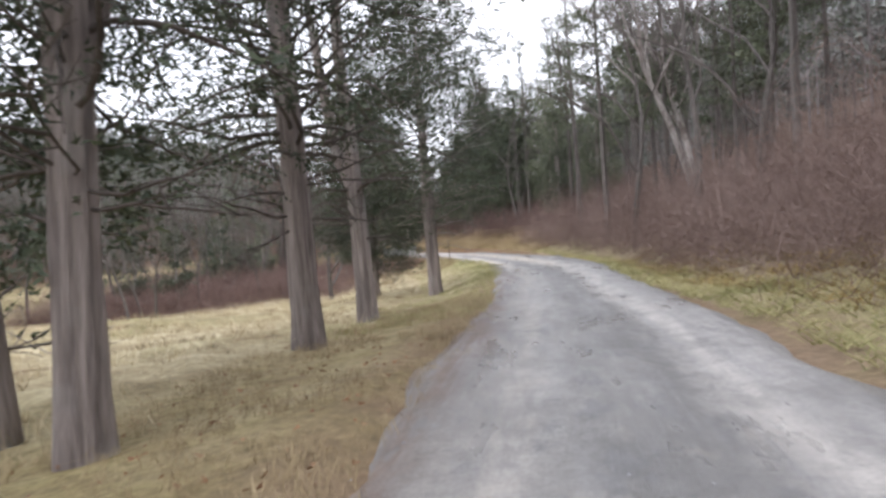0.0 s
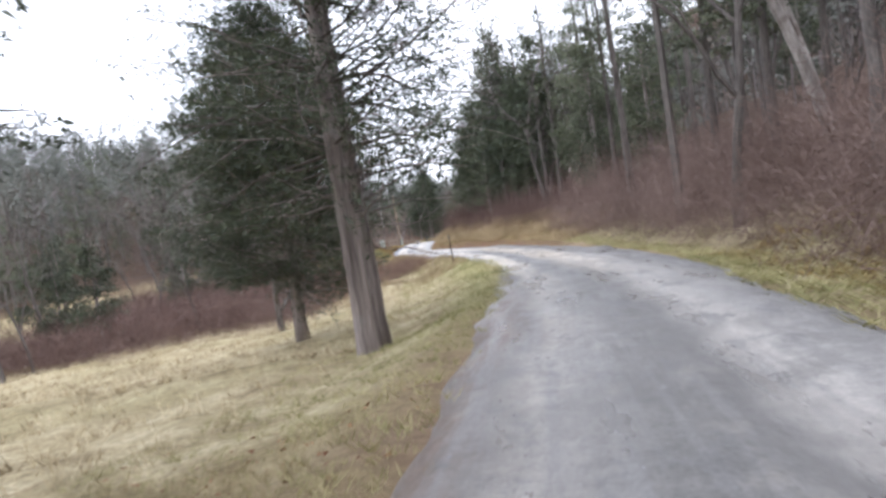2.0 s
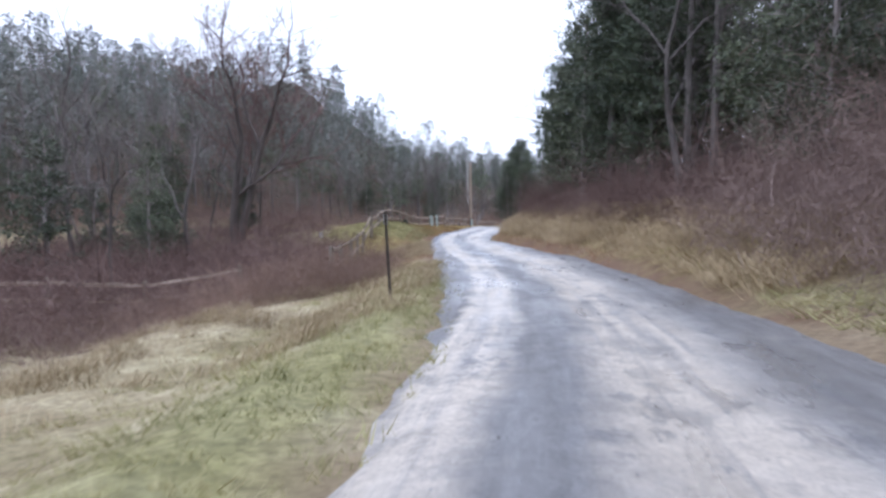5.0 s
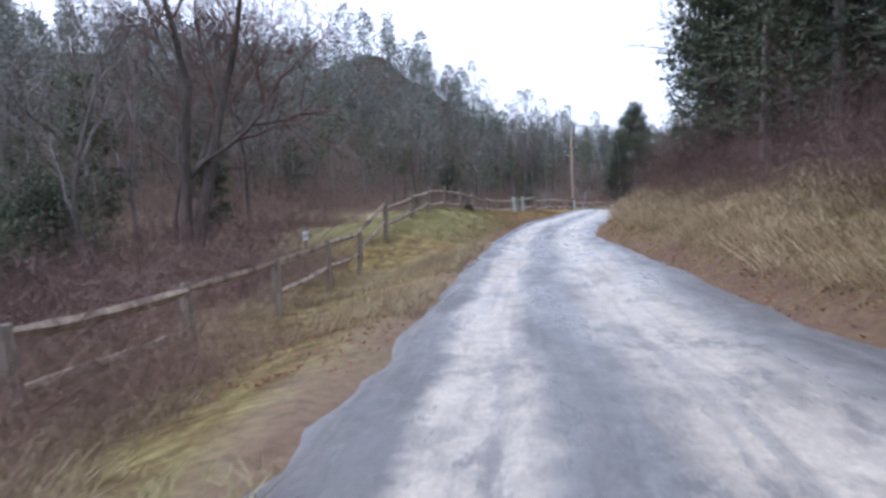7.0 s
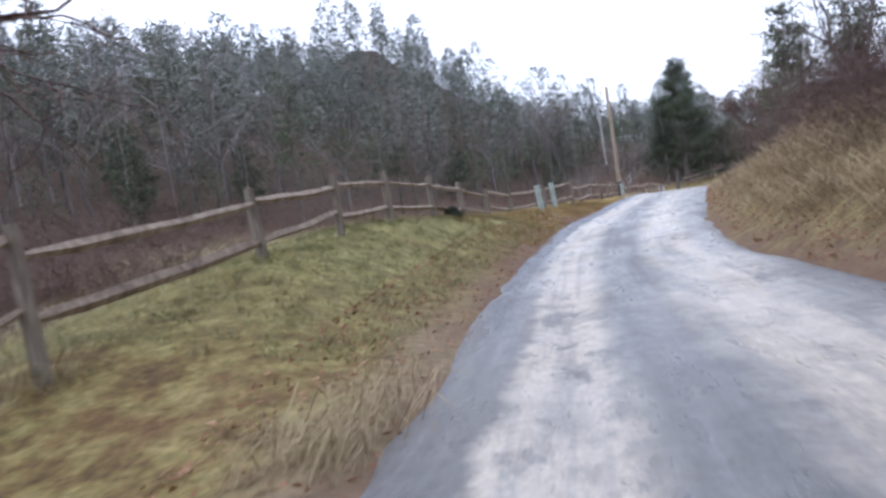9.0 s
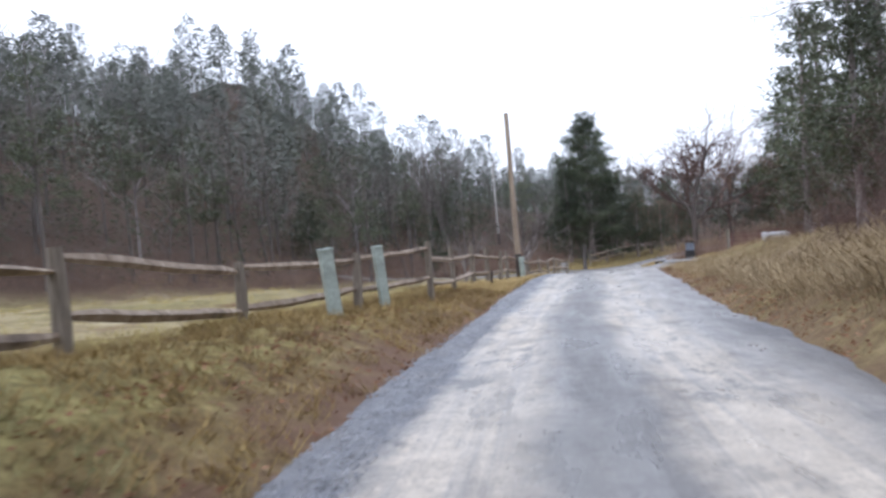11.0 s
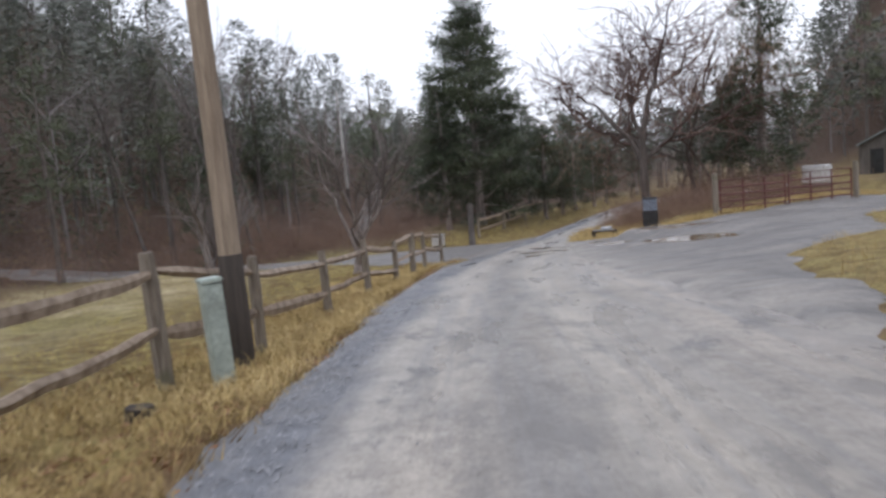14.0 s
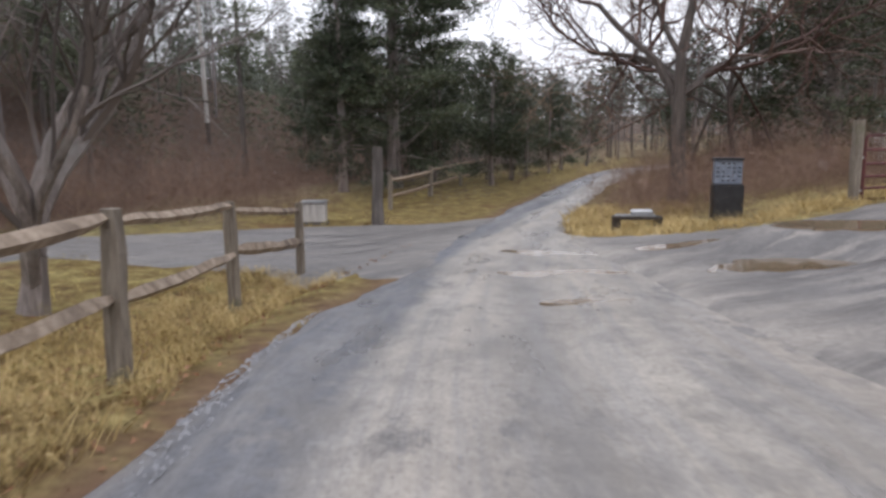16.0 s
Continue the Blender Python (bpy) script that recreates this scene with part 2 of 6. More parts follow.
    l.new(ramp_node(n, l, wet, [(0.38, (0.24, 0.24, 0.24)), (0.62, (0.66, 0.66, 0.66))]), b.inputs["Roughness"])
    b.inputs["Specular IOR Level"].default_value = 0.36
    hm = n.new("ShaderNodeMath")
    hm.operation = "MULTIPLY_ADD"
    l.new(streak, hm.inputs[0])
    hm.inputs[1].default_value = 1.5
    l.new(fine, hm.inputs[2])
    bump_node(n, l, b, hm.outputs[0], 0.5, 0.02)
    return m


M_GROUND = ground_material()
M_ROAD = road_material("wet_gravel_road")


def yard_material():
    """Soaked gravel: tan fines, dark wet hollows and glossy tracks."""
    m, n, l, b = nodes_of("wet_gravel_yard")
    g = n.new("ShaderNodeNewGeometry")
    p = g.outputs["Position"]
    mp = n.new("ShaderNodeMapping")
    mp.inputs["Rotation"].default_value = (0, 0, radians(-25))
    mp.inputs["Scale"].default_value = (0.35, 1.8, 1)
    l.new(p, mp.inputs["Vector"])
    track = noise_node(n, l, mp.outputs["Vector"], 1.1, 6.0, 0.65)
    patch = noise_node(n, l, p, 0.45, 5.0)
    fine = noise_node(n, l, p, 16.0, 7.0, 0.85)
    c = ramp_node(n, l, track, [(0.34, (0.10, 0.095, 0.094)), (0.5, (0.175, 0.166, 0.163)), (0.66, (0.31, 0.288, 0.268))])
    c = mix_node(n, l, ramp_node(n, l, patch, [(0.48, (0, 0, 0)), (0.66, (0.6, 0.6, 0.6))]), c, (0.16, 0.15, 0.145))
    c = mix_node(n, l, ramp_node(n, l, noise_node(n, l, p, 2.6, 7.0, 0.75), [(0.52, (0, 0, 0)), (0.64, (0.75, 0.75, 0.75))]), c, (0.105, 0.10, 0.098))
    c = mix_node(n, l, ramp_node(n, l, noise_node(n, l, mp.outputs["Vector"], 2.9, 6.0, 0.7), [(0.55, (0, 0, 0)), (0.66, (0.6, 0.6, 0.6))]), c, (0.37, 0.335, 0.30))
    worn = n.new("ShaderNodeAttribute")
    worn.attribute_name = "driven"
    wf = n.new("ShaderNodeMath")
    wf.operation = "MULTIPLY"
    l.new(worn.outputs["Fac"], wf.inputs[0])
    l.new(ramp_node(n, l, noise_node(n, l, p, 1.1, 5.0), [(0.36, (0.1, 0.1, 0.1)), (0.62, (0.9, 0.9, 0.9))]), wf.inputs[1])
    c = mix_node(n, l, wf.outputs[0], c, mix_node(n, l, fine, (0.30, 0.275, 0.25), (0.47, 0.43, 0.385)))
    c = mix_node(n, l, 1.0, c, ramp_node(n, l, fine, [(0.3, (0.6, 0.6, 0.6)), (0.7, (1.3, 1.3, 1.3))]), "MULTIPLY")
    l.new(c, b.inputs["Base Color"])
    l.new(ramp_node(n, l, track, [(0.36, (0.34, 0.34, 0.34)), (0.58, (0.75, 0.75, 0.75))]), b.inputs["Roughness"])
    hm = n.new("ShaderNodeMath")
    hm.operation = "MULTIPLY_ADD"
    l.new(track, hm.inputs[0])
    hm.inputs[1].default_value = 0.3
    l.new(fine, hm.inputs[2])
    bump_node(n, l, b, hm.outputs[0], 0.5, 0.025)
    return m


M_YARD = yard_material()
M_STONE = surface("crushed_limestone", (0.15, 0.155, 0.172), (0.40, 0.405, 0.43), 9.0, 40.0, 0.55, 0.3, 0.01, world_space=True)
M_BARK = surface("cedar_bark", (0.14, 0.116, 0.108), (0.42, 0.36, 0.34), 7.0, 26.0, 0.95, 1.0, 0.05, stretch=(1, 1, 0.07), stain=((0.33, 0.315, 0.305), 0.9))
M_BARK_DARK = surface("dark_brown_bark", (0.045, 0.036, 0.032), (0.13, 0.105, 0.092), 4.0, 14.0, 0.8, 0.9, 0.03, stretch=(1, 1, 0.2))
M_BARK_GREY = surface("grey_bark", (0.065, 0.056, 0.051), (0.19, 0.168, 0.155), 4.0, 14.0, 0.95, 0.9, 0.03, stretch=(1, 1, 0.2))
M_TWIG_RED = foliage("bramble_stems", [(0.15, 0.10, 0.085), (0.28, 0.197, 0.168), (0.43, 0.325, 0.285)])
# deepest twig brown; the shade inside dense brush is put into the colour
M_TWIG_DEEP = foliage("deep_brown_brush", [(0.06, 0.037, 0.033), (0.12, 0.075, 0.065), (0.21, 0.147, 0.127)])
M_TWIG_BANK = foliage("bank_brush", [(0.125, 0.082, 0.07), (0.235, 0.163, 0.14), (0.37, 0.278, 0.243)])
# a brown darker than the bramble stems
M_TWIG_DARK = foliage("dark_brown_brush", [(0.10, 0.062, 0.047), (0.20, 0.128, 0.097), (0.34, 0.24, 0.185)])
M_TWIG_GREY = foliage("bare_twigs", [(0.075, 0.063, 0.058), (0.14, 0.12, 0.112), (0.235, 0.205, 0.195)])
# far woods: mist is put into these base colours, paler and greyer
M_FAR = foliage("haze_pale_needles", [(0.095, 0.105, 0.094), (0.15, 0.16, 0.14), (0.215, 0.225, 0.196)], 0.7, 0.08)
M_TWIG_FAR = foliage("haze_grey_twigs", [(0.13, 0.115, 0.112), (0.21, 0.19, 0.187), (0.30, 0.275, 0.272)], 0.8, 0.1)
M_CEDAR = foliage("cedar_needles", [(0.034, 0.044, 0.031), (0.064, 0.08, 0.05), (0.115, 0.13, 0.08)], 0.6)
# pine green lightened and greyed, with haze painted in
M_PINE = foliage("pine_needles", [(0.055, 0.065, 0.045), (0.10, 0.115, 0.072), (0.165, 0.18, 0.115)], 0.6)
M_GRASS = foliage("winter_grass", [(0.27, 0.21, 0.12), (0.45, 0.365, 0.22), (0.63, 0.535, 0.355), (0.72, 0.64, 0.47)], patch=0.6)
M_LAWN = foliage("verge_grass", [(0.17, 0.175, 0.075), (0.32, 0.30, 0.14), (0.49, 0.43, 0.245)], patch=0.4)
M_VERGE = foliage("brown_verge_grass", [(0.10, 0.068, 0.03), (0.21, 0.145, 0.06), (0.37, 0.27, 0.11)], patch=0.5)
M_BANK = foliage("bank_grass", [(0.14, 0.102, 0.056), (0.28, 0.208, 0.118), (0.46, 0.36, 0.222)], patch=0.5)
M_BANK_PALE = foliage("bleached_tussocks", [(0.17, 0.122, 0.065), (0.33, 0.25, 0.142), (0.50, 0.40, 0.25)], patch=0.4)
M_STRAW = foliage("golden_straw", [(0.28, 0.20, 0.08), (0.48, 0.36, 0.16), (0.66, 0.52, 0.27)], patch=0.6)
M_LONG = foliage("long_pale_grass", [(0.16, 0.118, 0.065), (0.30, 0.23, 0.13), (0.47, 0.38, 0.235)], patch=0.7)
M_FIELD = foliage("field_grass", [(0.20, 0.165, 0.06), (0.34, 0.28, 0.10), (0.50, 0.405, 0.17)], patch=0.3)
M_LEAF = foliage("fallen_leaves", [(0.16, 0.075, 0.045), (0.30, 0.16, 0.09), (0.42, 0.27, 0.16)])
M_RAIL = surface("weathered_rail", (0.22, 0.165, 0.12), (0.52, 0.42, 0.33), 3.0, 20.0, 0.9, 0.6, 0.02, stretch=(0.25, 3, 3), stain=((0.10, 0.075, 0.06), 1.2))
M_POST = surface("weathered_post", (0.14, 0.115, 0.09), (0.33, 0.285, 0.235), 4.0, 18.0, 0.9, 0.6, 0.02, stretch=(3, 3, 0.3), stain=((0.12, 0.12, 0.07), 1.5))
M_POLE = surface("pole_wood", (0.22, 0.165, 0.12), (0.42, 0.34, 0.26), 3.0, 22.0, 0.85, 0.5, 0.01, stretch=(3, 3, 0.15))
M_POLE_PALE = surface("bleached_pole_wood", (0.36, 0.34, 0.315), (0.58, 0.555, 0.53), 3.0, 22.0, 0.85, 0.5, 0.01, stretch=(3, 3, 0.15))
M_MARKER = surface("pale_green_marker", (0.36, 0.42, 0.385), (0.48, 0.55, 0.505), 2.0, 14.0, 0.5, 0.15, 0.004, stain=((0.25, 0.28, 0.25), 3.0))
M_STEEL = surface("galvanised_steel", (0.35, 0.36, 0.38), (0.55, 0.56, 0.58), 6.0, 40.0, 0.4, 0.1, 0.002, metal=0.9)
M_RUST = surface("red_gate_paint", (0.075, 0.022, 0.024), (0.165, 0.05, 0.047), 4.0, 20.0, 0.55, 0.2, 0.004)
M_WHITE = surface("white_sheet", (0.70, 0.71, 0.74), (0.84, 0.85, 0.87), 1.5, 12.0, 0.45, 0.1, 0.004, stain=((0.55, 0.54, 0.52), 2.5))
M_BLACK = surface("black_plastic", (0.012, 0.012, 0.014), (0.035, 0.035, 0.04), 4.0, 25.0, 0.45, 0.2, 0.004)
M_SLATE = surface("blue_grey_panel", (0.16, 0.19, 0.25), (0.25, 0.28, 0.34), 4.0, 20.0, 0.5, 0.1, 0.003)
M_PLANK = surface("shed_boards", (0.07, 0.062, 0.055), (0.165, 0.148, 0.135), 3.0, 18.0, 0.9, 0.5, 0.01, stretch=(2, 2, 0.3))
M_ROOF = surface("shed_roof", (0.10, 0.13, 0.12), (0.20, 0.23, 0.215), 2.0, 15.0, 0.6, 0.3, 0.01)
M_GLASS = surface("dark_window_glass", (0.02, 0.022, 0.026), (0.04, 0.045, 0.05), 2.0, 10.0, 0.1, 0.02, 0.001)


def water_material():
    m, n, l, b = nodes_of("puddle_water")
    g = n.new("ShaderNodeNewGeometry")
    a = noise_node(n, l, g.outputs["Position"], 1.2, 3.0)
    l.new(ramp_node(n, l, a, [(0.3, (0.15, 0.11, 0.07)), (0.7, (0.22, 0.165, 0.11))]), b.inputs["Base Color"])
    b.inputs["Roughness"].default_value = 0.06
    bump_node(n, l, b, noise_node(n, l, g.outputs["Position"], 7.0), 0.05, 0.01)
    return m


M_WATER = water_material()
# ---------------------------------------------------------------- the lie of the land
# the line that the driving follows: x, y, height of the road
LINE = [(-33.5, -80, 6.0), (-25.6, -65, 4.95), (-18.36, -50.25, 3.81), (-14.14, -41.84, 3.23), (-11.19, -35.7, 2.62), (-8.26, -29.04, 2.23),
        (-6.6, -25.3, 1.95), (-3.65, -15.4, 1.33), (-1.2, -5.52, 0.71), (0.0, 2.6, 0.3), (0.31, 6.78, 0.01), (1.5, 17.5, -0.62),
        (2.93, 28.44, -1.3), (4.68, 36.2, -1.58), (6.84, 44.35, -1.99), (9.2, 52.06, -2.25), (11.73, 60.0, -2.64), (14.13, 67.7, -3.29),
        (15.41, 71.83, -3.67), (17.5, 77.6, -4.12), (20.3, 82.8, -4.55), (23.5, 87.2, -4.78), (28.2, 92.8, -4.86), (35, 100.8, -4.93), (41.5, 107.8, -5.1), (49, 114.5, -5.4), (60, 122, -5.6)]


def spline(points, step=0.4):
    p = np.array(points, float)
    out = []
    for i in range(len(p) - 1):
        a, b, c, d = p[max(i - 1, 0)], p[i], p[i + 1], p[min(i + 2, len(p) - 1)]
        n = max(2, int(np.hypot(*(c - b)[:2]) / step))
        for k in range(n):
            u = k / n
            out.append(0.5 * (2 * b + (c - a) * u + (2 * a - 5 * b + 4 * c - d) * u * u + (3 * b - a - 3 * c + d) * u ** 3))
    out.append(p[-1])
    return np.array(out)


WAY = spline(LINE)
TAN = np.gradient(WAY[:, :2], axis=0)
TAN /= np.linalg.norm(TAN, axis=1)[:, None]
ARC = np.concatenate([[0], np.cumsum(np.hypot(*np.diff(WAY[:, :2], axis=0).T))])


def along(x, y):
    """For places: the index of the nearest point of the way and the offset from it, to the right."""
    x, y = np.atleast_1d(np.asarray(x, float)), np.atleast_1d(np.asarray(y, float))
    idx = np.zeros(x.shape, int)
    best = np.full(x.shape, 1e18)
    coarse = np.arange(0, len(WAY), 6)
    for i in coarse:
        d = (x - WAY[i, 0]) ** 2 + (y - WAY[i, 1]) ** 2
        m = d < best
        best[m], idx[m] = d[m], i
    base = idx.copy()
    for k in range(-6, 7):
        i = np.clip(base + k, 0, len(WAY) - 1)
        d = (x - WAY[i, 0]) ** 2 + (y - WAY[i, 1]) ** 2
        m = d < best
        best[m], idx[m] = d[m], i[m]
    off = TAN[idx, 1] * (x - WAY[idx, 0]) - TAN[idx, 0] * (y - WAY[idx, 1])
    off = np.where(off < 0, -1, 1) * np.sqrt(np.maximum(best, off * off))
    return idx, off


def value_noise(x, y, scale, seed=0):
    x, y = np.asarray(x) / scale, np.asarray(y) / scale
    xi, yi = np.floor(x), np.floor(y)
    u, v = x - xi, y - yi
    u, v = u * u * (3 - 2 * u), v * v * (3 - 2 * v)

    def h(a, b):
        return np.modf(np.abs(np.sin(a * 127.1 + b * 311.7 + seed * 74.7) * 43758.5453))[0]
    return (h(xi, yi) * (1 - u) + h(xi + 1, yi) * u) * (1 - v) + (h(xi, yi + 1) * (1 - u) + h(xi + 1, yi + 1) * u) * v - 0.5


def smooth(t):
    t = np.clip(t, 0, 1)
    return t * t * (3 - 2 * t)


# heights above the road beside it, by the way's y: at the fence line, at 10 m and at 26 m on the left; at 4, 6.5, 15 and 60 m on the right
L_Y = [-80, -45, -35, -27, -14, 2, 5, 8, 15, 18.5, 21, 25, 29, 33, 38, 43, 50, 57, 65, 72, 80, 90, 130]
L_OFF = [3.9, 3.8, 3.8, 3.7, 3.8, 4.4, 4.4, 4.5, 4.6, 4.6, 4.4, 4.3, 4.1, 3.7, 3.2, 2.9, 2.7, 2.8, 2.75, 2.3, 1.9, 1.9, 1.9]
L_1 = [-.18, -.18, -.34, -.66, -.75, -.62, -.58, -.72, -.55, -.4, .4, .85, 1.08, .82, .58, .42, .2, -.1, -.3, -.05, -.35, -.2, 0]
L_2 = [-.35, -.35, -.45, -.8, -1.5, -1.8, -1.8, -1.8, -1.6, -1.1, -.6, -.1, .3, .3, .2, .15, 0, -.2, -.4, -.4, -.2, 0, .2]
L_3 = [-1.1, -1.1, -1.1, -1.2, -1.6, -1.8, -1.8, -1.8, -1.7, -1.6, -1.4, -1.1, -.8, -.5, -.3, -.2, -.1, 0, .2, .3, .4, .5, .6]
R_Y = [-80, -45, -30, -15, -5, 10, 22, 30, 36, 41, 47, 56, 62, 68, 76, 90, 130]
R_1 = [.3, .3, -.1, -.05, .4, .7, .8, .9, 1.0, .7, .4, .15, .05, 0, .03, .1, .2]
R_2 = [1.4, 1.4, .8, .7, 1.15, 1.5, 1.75, 2.1, 2.4, 1.6, 1.0, .75, .5, .12, .2, .35, .5]
R_3 = [4.6, 4.4, 3.0, 3.0, 3.6, 3.8, 4.0, 4.0, 3.8, 2.8, 1.9, 1.5, 1.25, .6, .5, .5, .8]
R_4 = [18, 18, 16, 16, 16, 16, 15, 15, 13, 11, 8, 3, 2, 2, 2, 3, 8]


def land(x, y, road=True):
    """The ground's height."""
    x, y = np.atleast_1d(np.asarray(x, float)), np.atleast_1d(np.asarray(y, float))
    i, off = along(x, y)
    wy, base = WAY[i, 1], WAY[i, 2]
    fl = np.interp(wy, L_Y, L_OFF)
    l1, l2, l3 = np.interp(wy, L_Y, L_1), np.interp(wy, L_Y, L_2), np.interp(wy, L_Y, L_3)
    d = -off
    left = l1 * smooth((d - 1.2) / (fl - 1.2)) + (l2 - l1) * smooth((d - fl) / (10 - fl)) + (l3 - l2) * smooth((d - 10) / 16)
    r1, r2, r3, r4 = (np.interp(wy, R_Y, r) for r in (R_1, R_2, R_3, R_4))
    e = off
    right = r1 * smooth((e - 2.4) / 1.6) + (r2 - r1) * smooth((e - 3.6) / 2.9) + (r3 - r2) * np.clip((e - 6) / 9, 0, 1) + (r4 - r3) * np.clip((e - 15) / 45, 0, 1)
    # the grass by the gate lies higher than the lane
    right = right + np.interp(wy, [76, 82, 110, 130], [0, 1, 1, 0.4]) * (0.42 * smooth((e - 2.5) / 6) - 0.2 * smooth((e - 10.5) / 5))
    far = np.clip((np.abs(off) - 60) / 200, 0, 1)
    h = base + np.where(off < 0, left, right)
    # the wooded hill across the valley
    q = (x + 12) * -0.69 + (y - 67) * 0.72
    p = (x + 12) * 0.72 + (y - 70) * 0.69
    foot = np.interp(p, [36, 48, 62, 80], [0, 10, 12, 0])
    hill = np.clip(q - foot, 0, 62 - foot) * 62 / (62 - foot) * 0.25 * np.interp(p, [-80, -20, 8, 20, 32, 42, 54, 68, 85, 110], [1.55, 1.5, 1.58, 1.55, 1.32, 1.6, 1.85, 1.1, 0.6, 0.3])
    hill = hill * (1 - 0.55 * smooth((q - 60) / 45))
    hill = np.where(off < 0, hill, 0) * smooth((np.abs(off) - 12) / 20)
    # the wooded hill behind the yard
    up, side = (x - 8) * 0.87 + (y - 48) * 0.5, (x - 8) * 0.5 - (y - 48) * 0.87
    rise = 40 * smooth((up - 74) / 62) * smooth((side + 47) / 20) * (off > 0)
    h = h + hill + rise + 8 * far * value_noise(x, y, 90, 3)
    rough = smooth((np.abs(off - 0.7) - 2.4) / 3)
    # the yard is packed flat
    rough = rough * (1 - 0.9 * np.interp(wy, [64, 69, 84, 90], [0, 1, 1, 0]) * (off > 0) * (1 - smooth((off - 8.5) / 3)))
    h = h + rough * (0.22 * value_noise(x, y, 2.3, 1) + 0.5 * value_noise(x, y, 7.0, 2) * smooth((np.abs(off) - 4) / 8) + 0.09 * value_noise(x, y, 0.8, 5))
    h = h + 0.34 * value_noise(x, y, 1.25, 41) * smooth((off - 3.0) / 1.0) * (1 - smooth((off - 7) / 2)) * smooth((wy + 9) / 6) * (1 - smooth((wy - 50) / 8))
    h = h + 0.17 * value_noise(x, y, 0.95, 43) * smooth((-off - 3.2) / 1.2) * (1 - smooth((wy - 2) / 5)) * (1 - smooth((-off - 26) / 6))
    if road:
        h = h - 0.10 * smooth((2.3 - np.abs(off - 0.7)) / 0.5)
    return h


def ground_z(x, y):
    return float(land(x, y, road=False)[0])


# ---------------------------------------------------------------- mesh tools
class Build:
    """Collects vertices and faces of one mesh."""

    def __init__(self):
        self.v, self.f, self.n = [], [], 0

    def add(self, verts, faces):
        verts = np.asarray(verts, float).reshape(-1, 3)
        self.v.append(verts)
        self.f.extend([tuple(int(k) + self.n for k in f) for f in faces])
        self.n += len(verts)

    def tris(self, verts):
        """Loose triangles, nine numbers each."""
        verts = np.asarray(verts, float).reshape(-1, 3)
        k = np.arange(len(verts)).reshape(-1, 3) + self.n
        self.v.append(verts)
        self.f.extend(map(tuple, k.tolist()))
        self.n += len(verts)

    def tube(self, pts, radii, sides=6, cap=True):
        pts = np.asarray(pts, float)
        n = len(pts)
        t = np.gradient(pts, axis=0)
        t /= np.linalg.norm(t, axis=1)[:, None] + 1e-9
        ref = np.array([0.0, 0, 1]) if abs(t[0, 2]) < 0.9 else np.array([1.0, 0, 0])
        a = np.cross(t, ref)
        a /= np.linalg.norm(a, axis=1)[:, None] + 1e-9
        b = np.cross(t, a)
        ang = np.arange(sides) * 2 * np.pi / sides
        r = np.asarray(radii, float)
        r = r if r.ndim == 2 else r[:, None] * np.ones((1, sides))
        ring = pts[:, None] + r[..., None] * (np.cos(ang)[None, :, None] * a[:, None] + np.sin(ang)[None, :, None] * b[:, None])
        faces = [(i * sides + k, i * sides + (k + 1) % sides, (i + 1) * sides + (k + 1) % sides, (i + 1) * sides + k) for i in range(n - 1) for k in range(sides)]
        if cap:
            faces += [tuple(range(sides))[::-1], tuple(range((n - 1) * sides, n * sides))]
        self.add(ring.reshape(-1, 3), faces)

    def box(self, c, size, m=None, bevel=0.0):
        bm = bmesh.new()
        bmesh.ops.create_cube(bm, size=1.0)
        for v in bm.verts:
            v.co = Vector((v.co.x * size[0], v.co.y * size[1], v.co.z * size[2]))
        if bevel:
            bmesh.ops.bevel(bm, geom=bm.edges[:], offset=bevel, segments=2, affect="EDGES")
        mat = Matrix.Translation(c) @ (m or Matrix.Identity(4))
        self.add([mat @ v.co for v in bm.verts], [[v.index for v in f.verts] for f in bm.faces])
        bm.free()

    def mesh(self, name, material, smooth_shade=True):
        me = bpy.data.meshes.new(name)
        v = np.concatenate(self.v) if self.v else np.zeros((0, 3))
        f = self.f
        sizes = np.fromiter((len(k) for k in f), np.int32, len(f))
        loops = np.fromiter((i for k in f for i in k), np.int32, int(sizes.sum()))
        me.vertices.add(len(v))
        me.vertices.foreach_set("co", v.astype(np.float32).ravel())
        me.loops.add(len(loops))
        me.loops.foreach_set("vertex_index", loops)
        me.polygons.add(len(f))
        me.polygons.foreach_set("loop_start", np.concatenate([[0], np.cumsum(sizes)[:-1]]).astype(np.int32))
        me.polygons.foreach_set("use_smooth", np.full(len(f), smooth_shade))
        me.update(calc_edges=True)
        me.validate()
        if smooth_shade and len(f) < 4000:
            me.set_sharp_from_angle(angle=radians(38))
        me.materials.append(material)
        return me


def part(name, b, material, parent=None, label="", smooth_shade=True):
    ob = new(name, b.mesh(name, material, smooth_shade))
    if parent is not None:
        ob.parent = parent
    if label:
        ob["label"] = label
    return ob


def thing(name, m, label, category, group="", kind=""):
    ob = new(name)
    ob.matrix_basis = m
    return tagged(ob, label, category, group, kind)


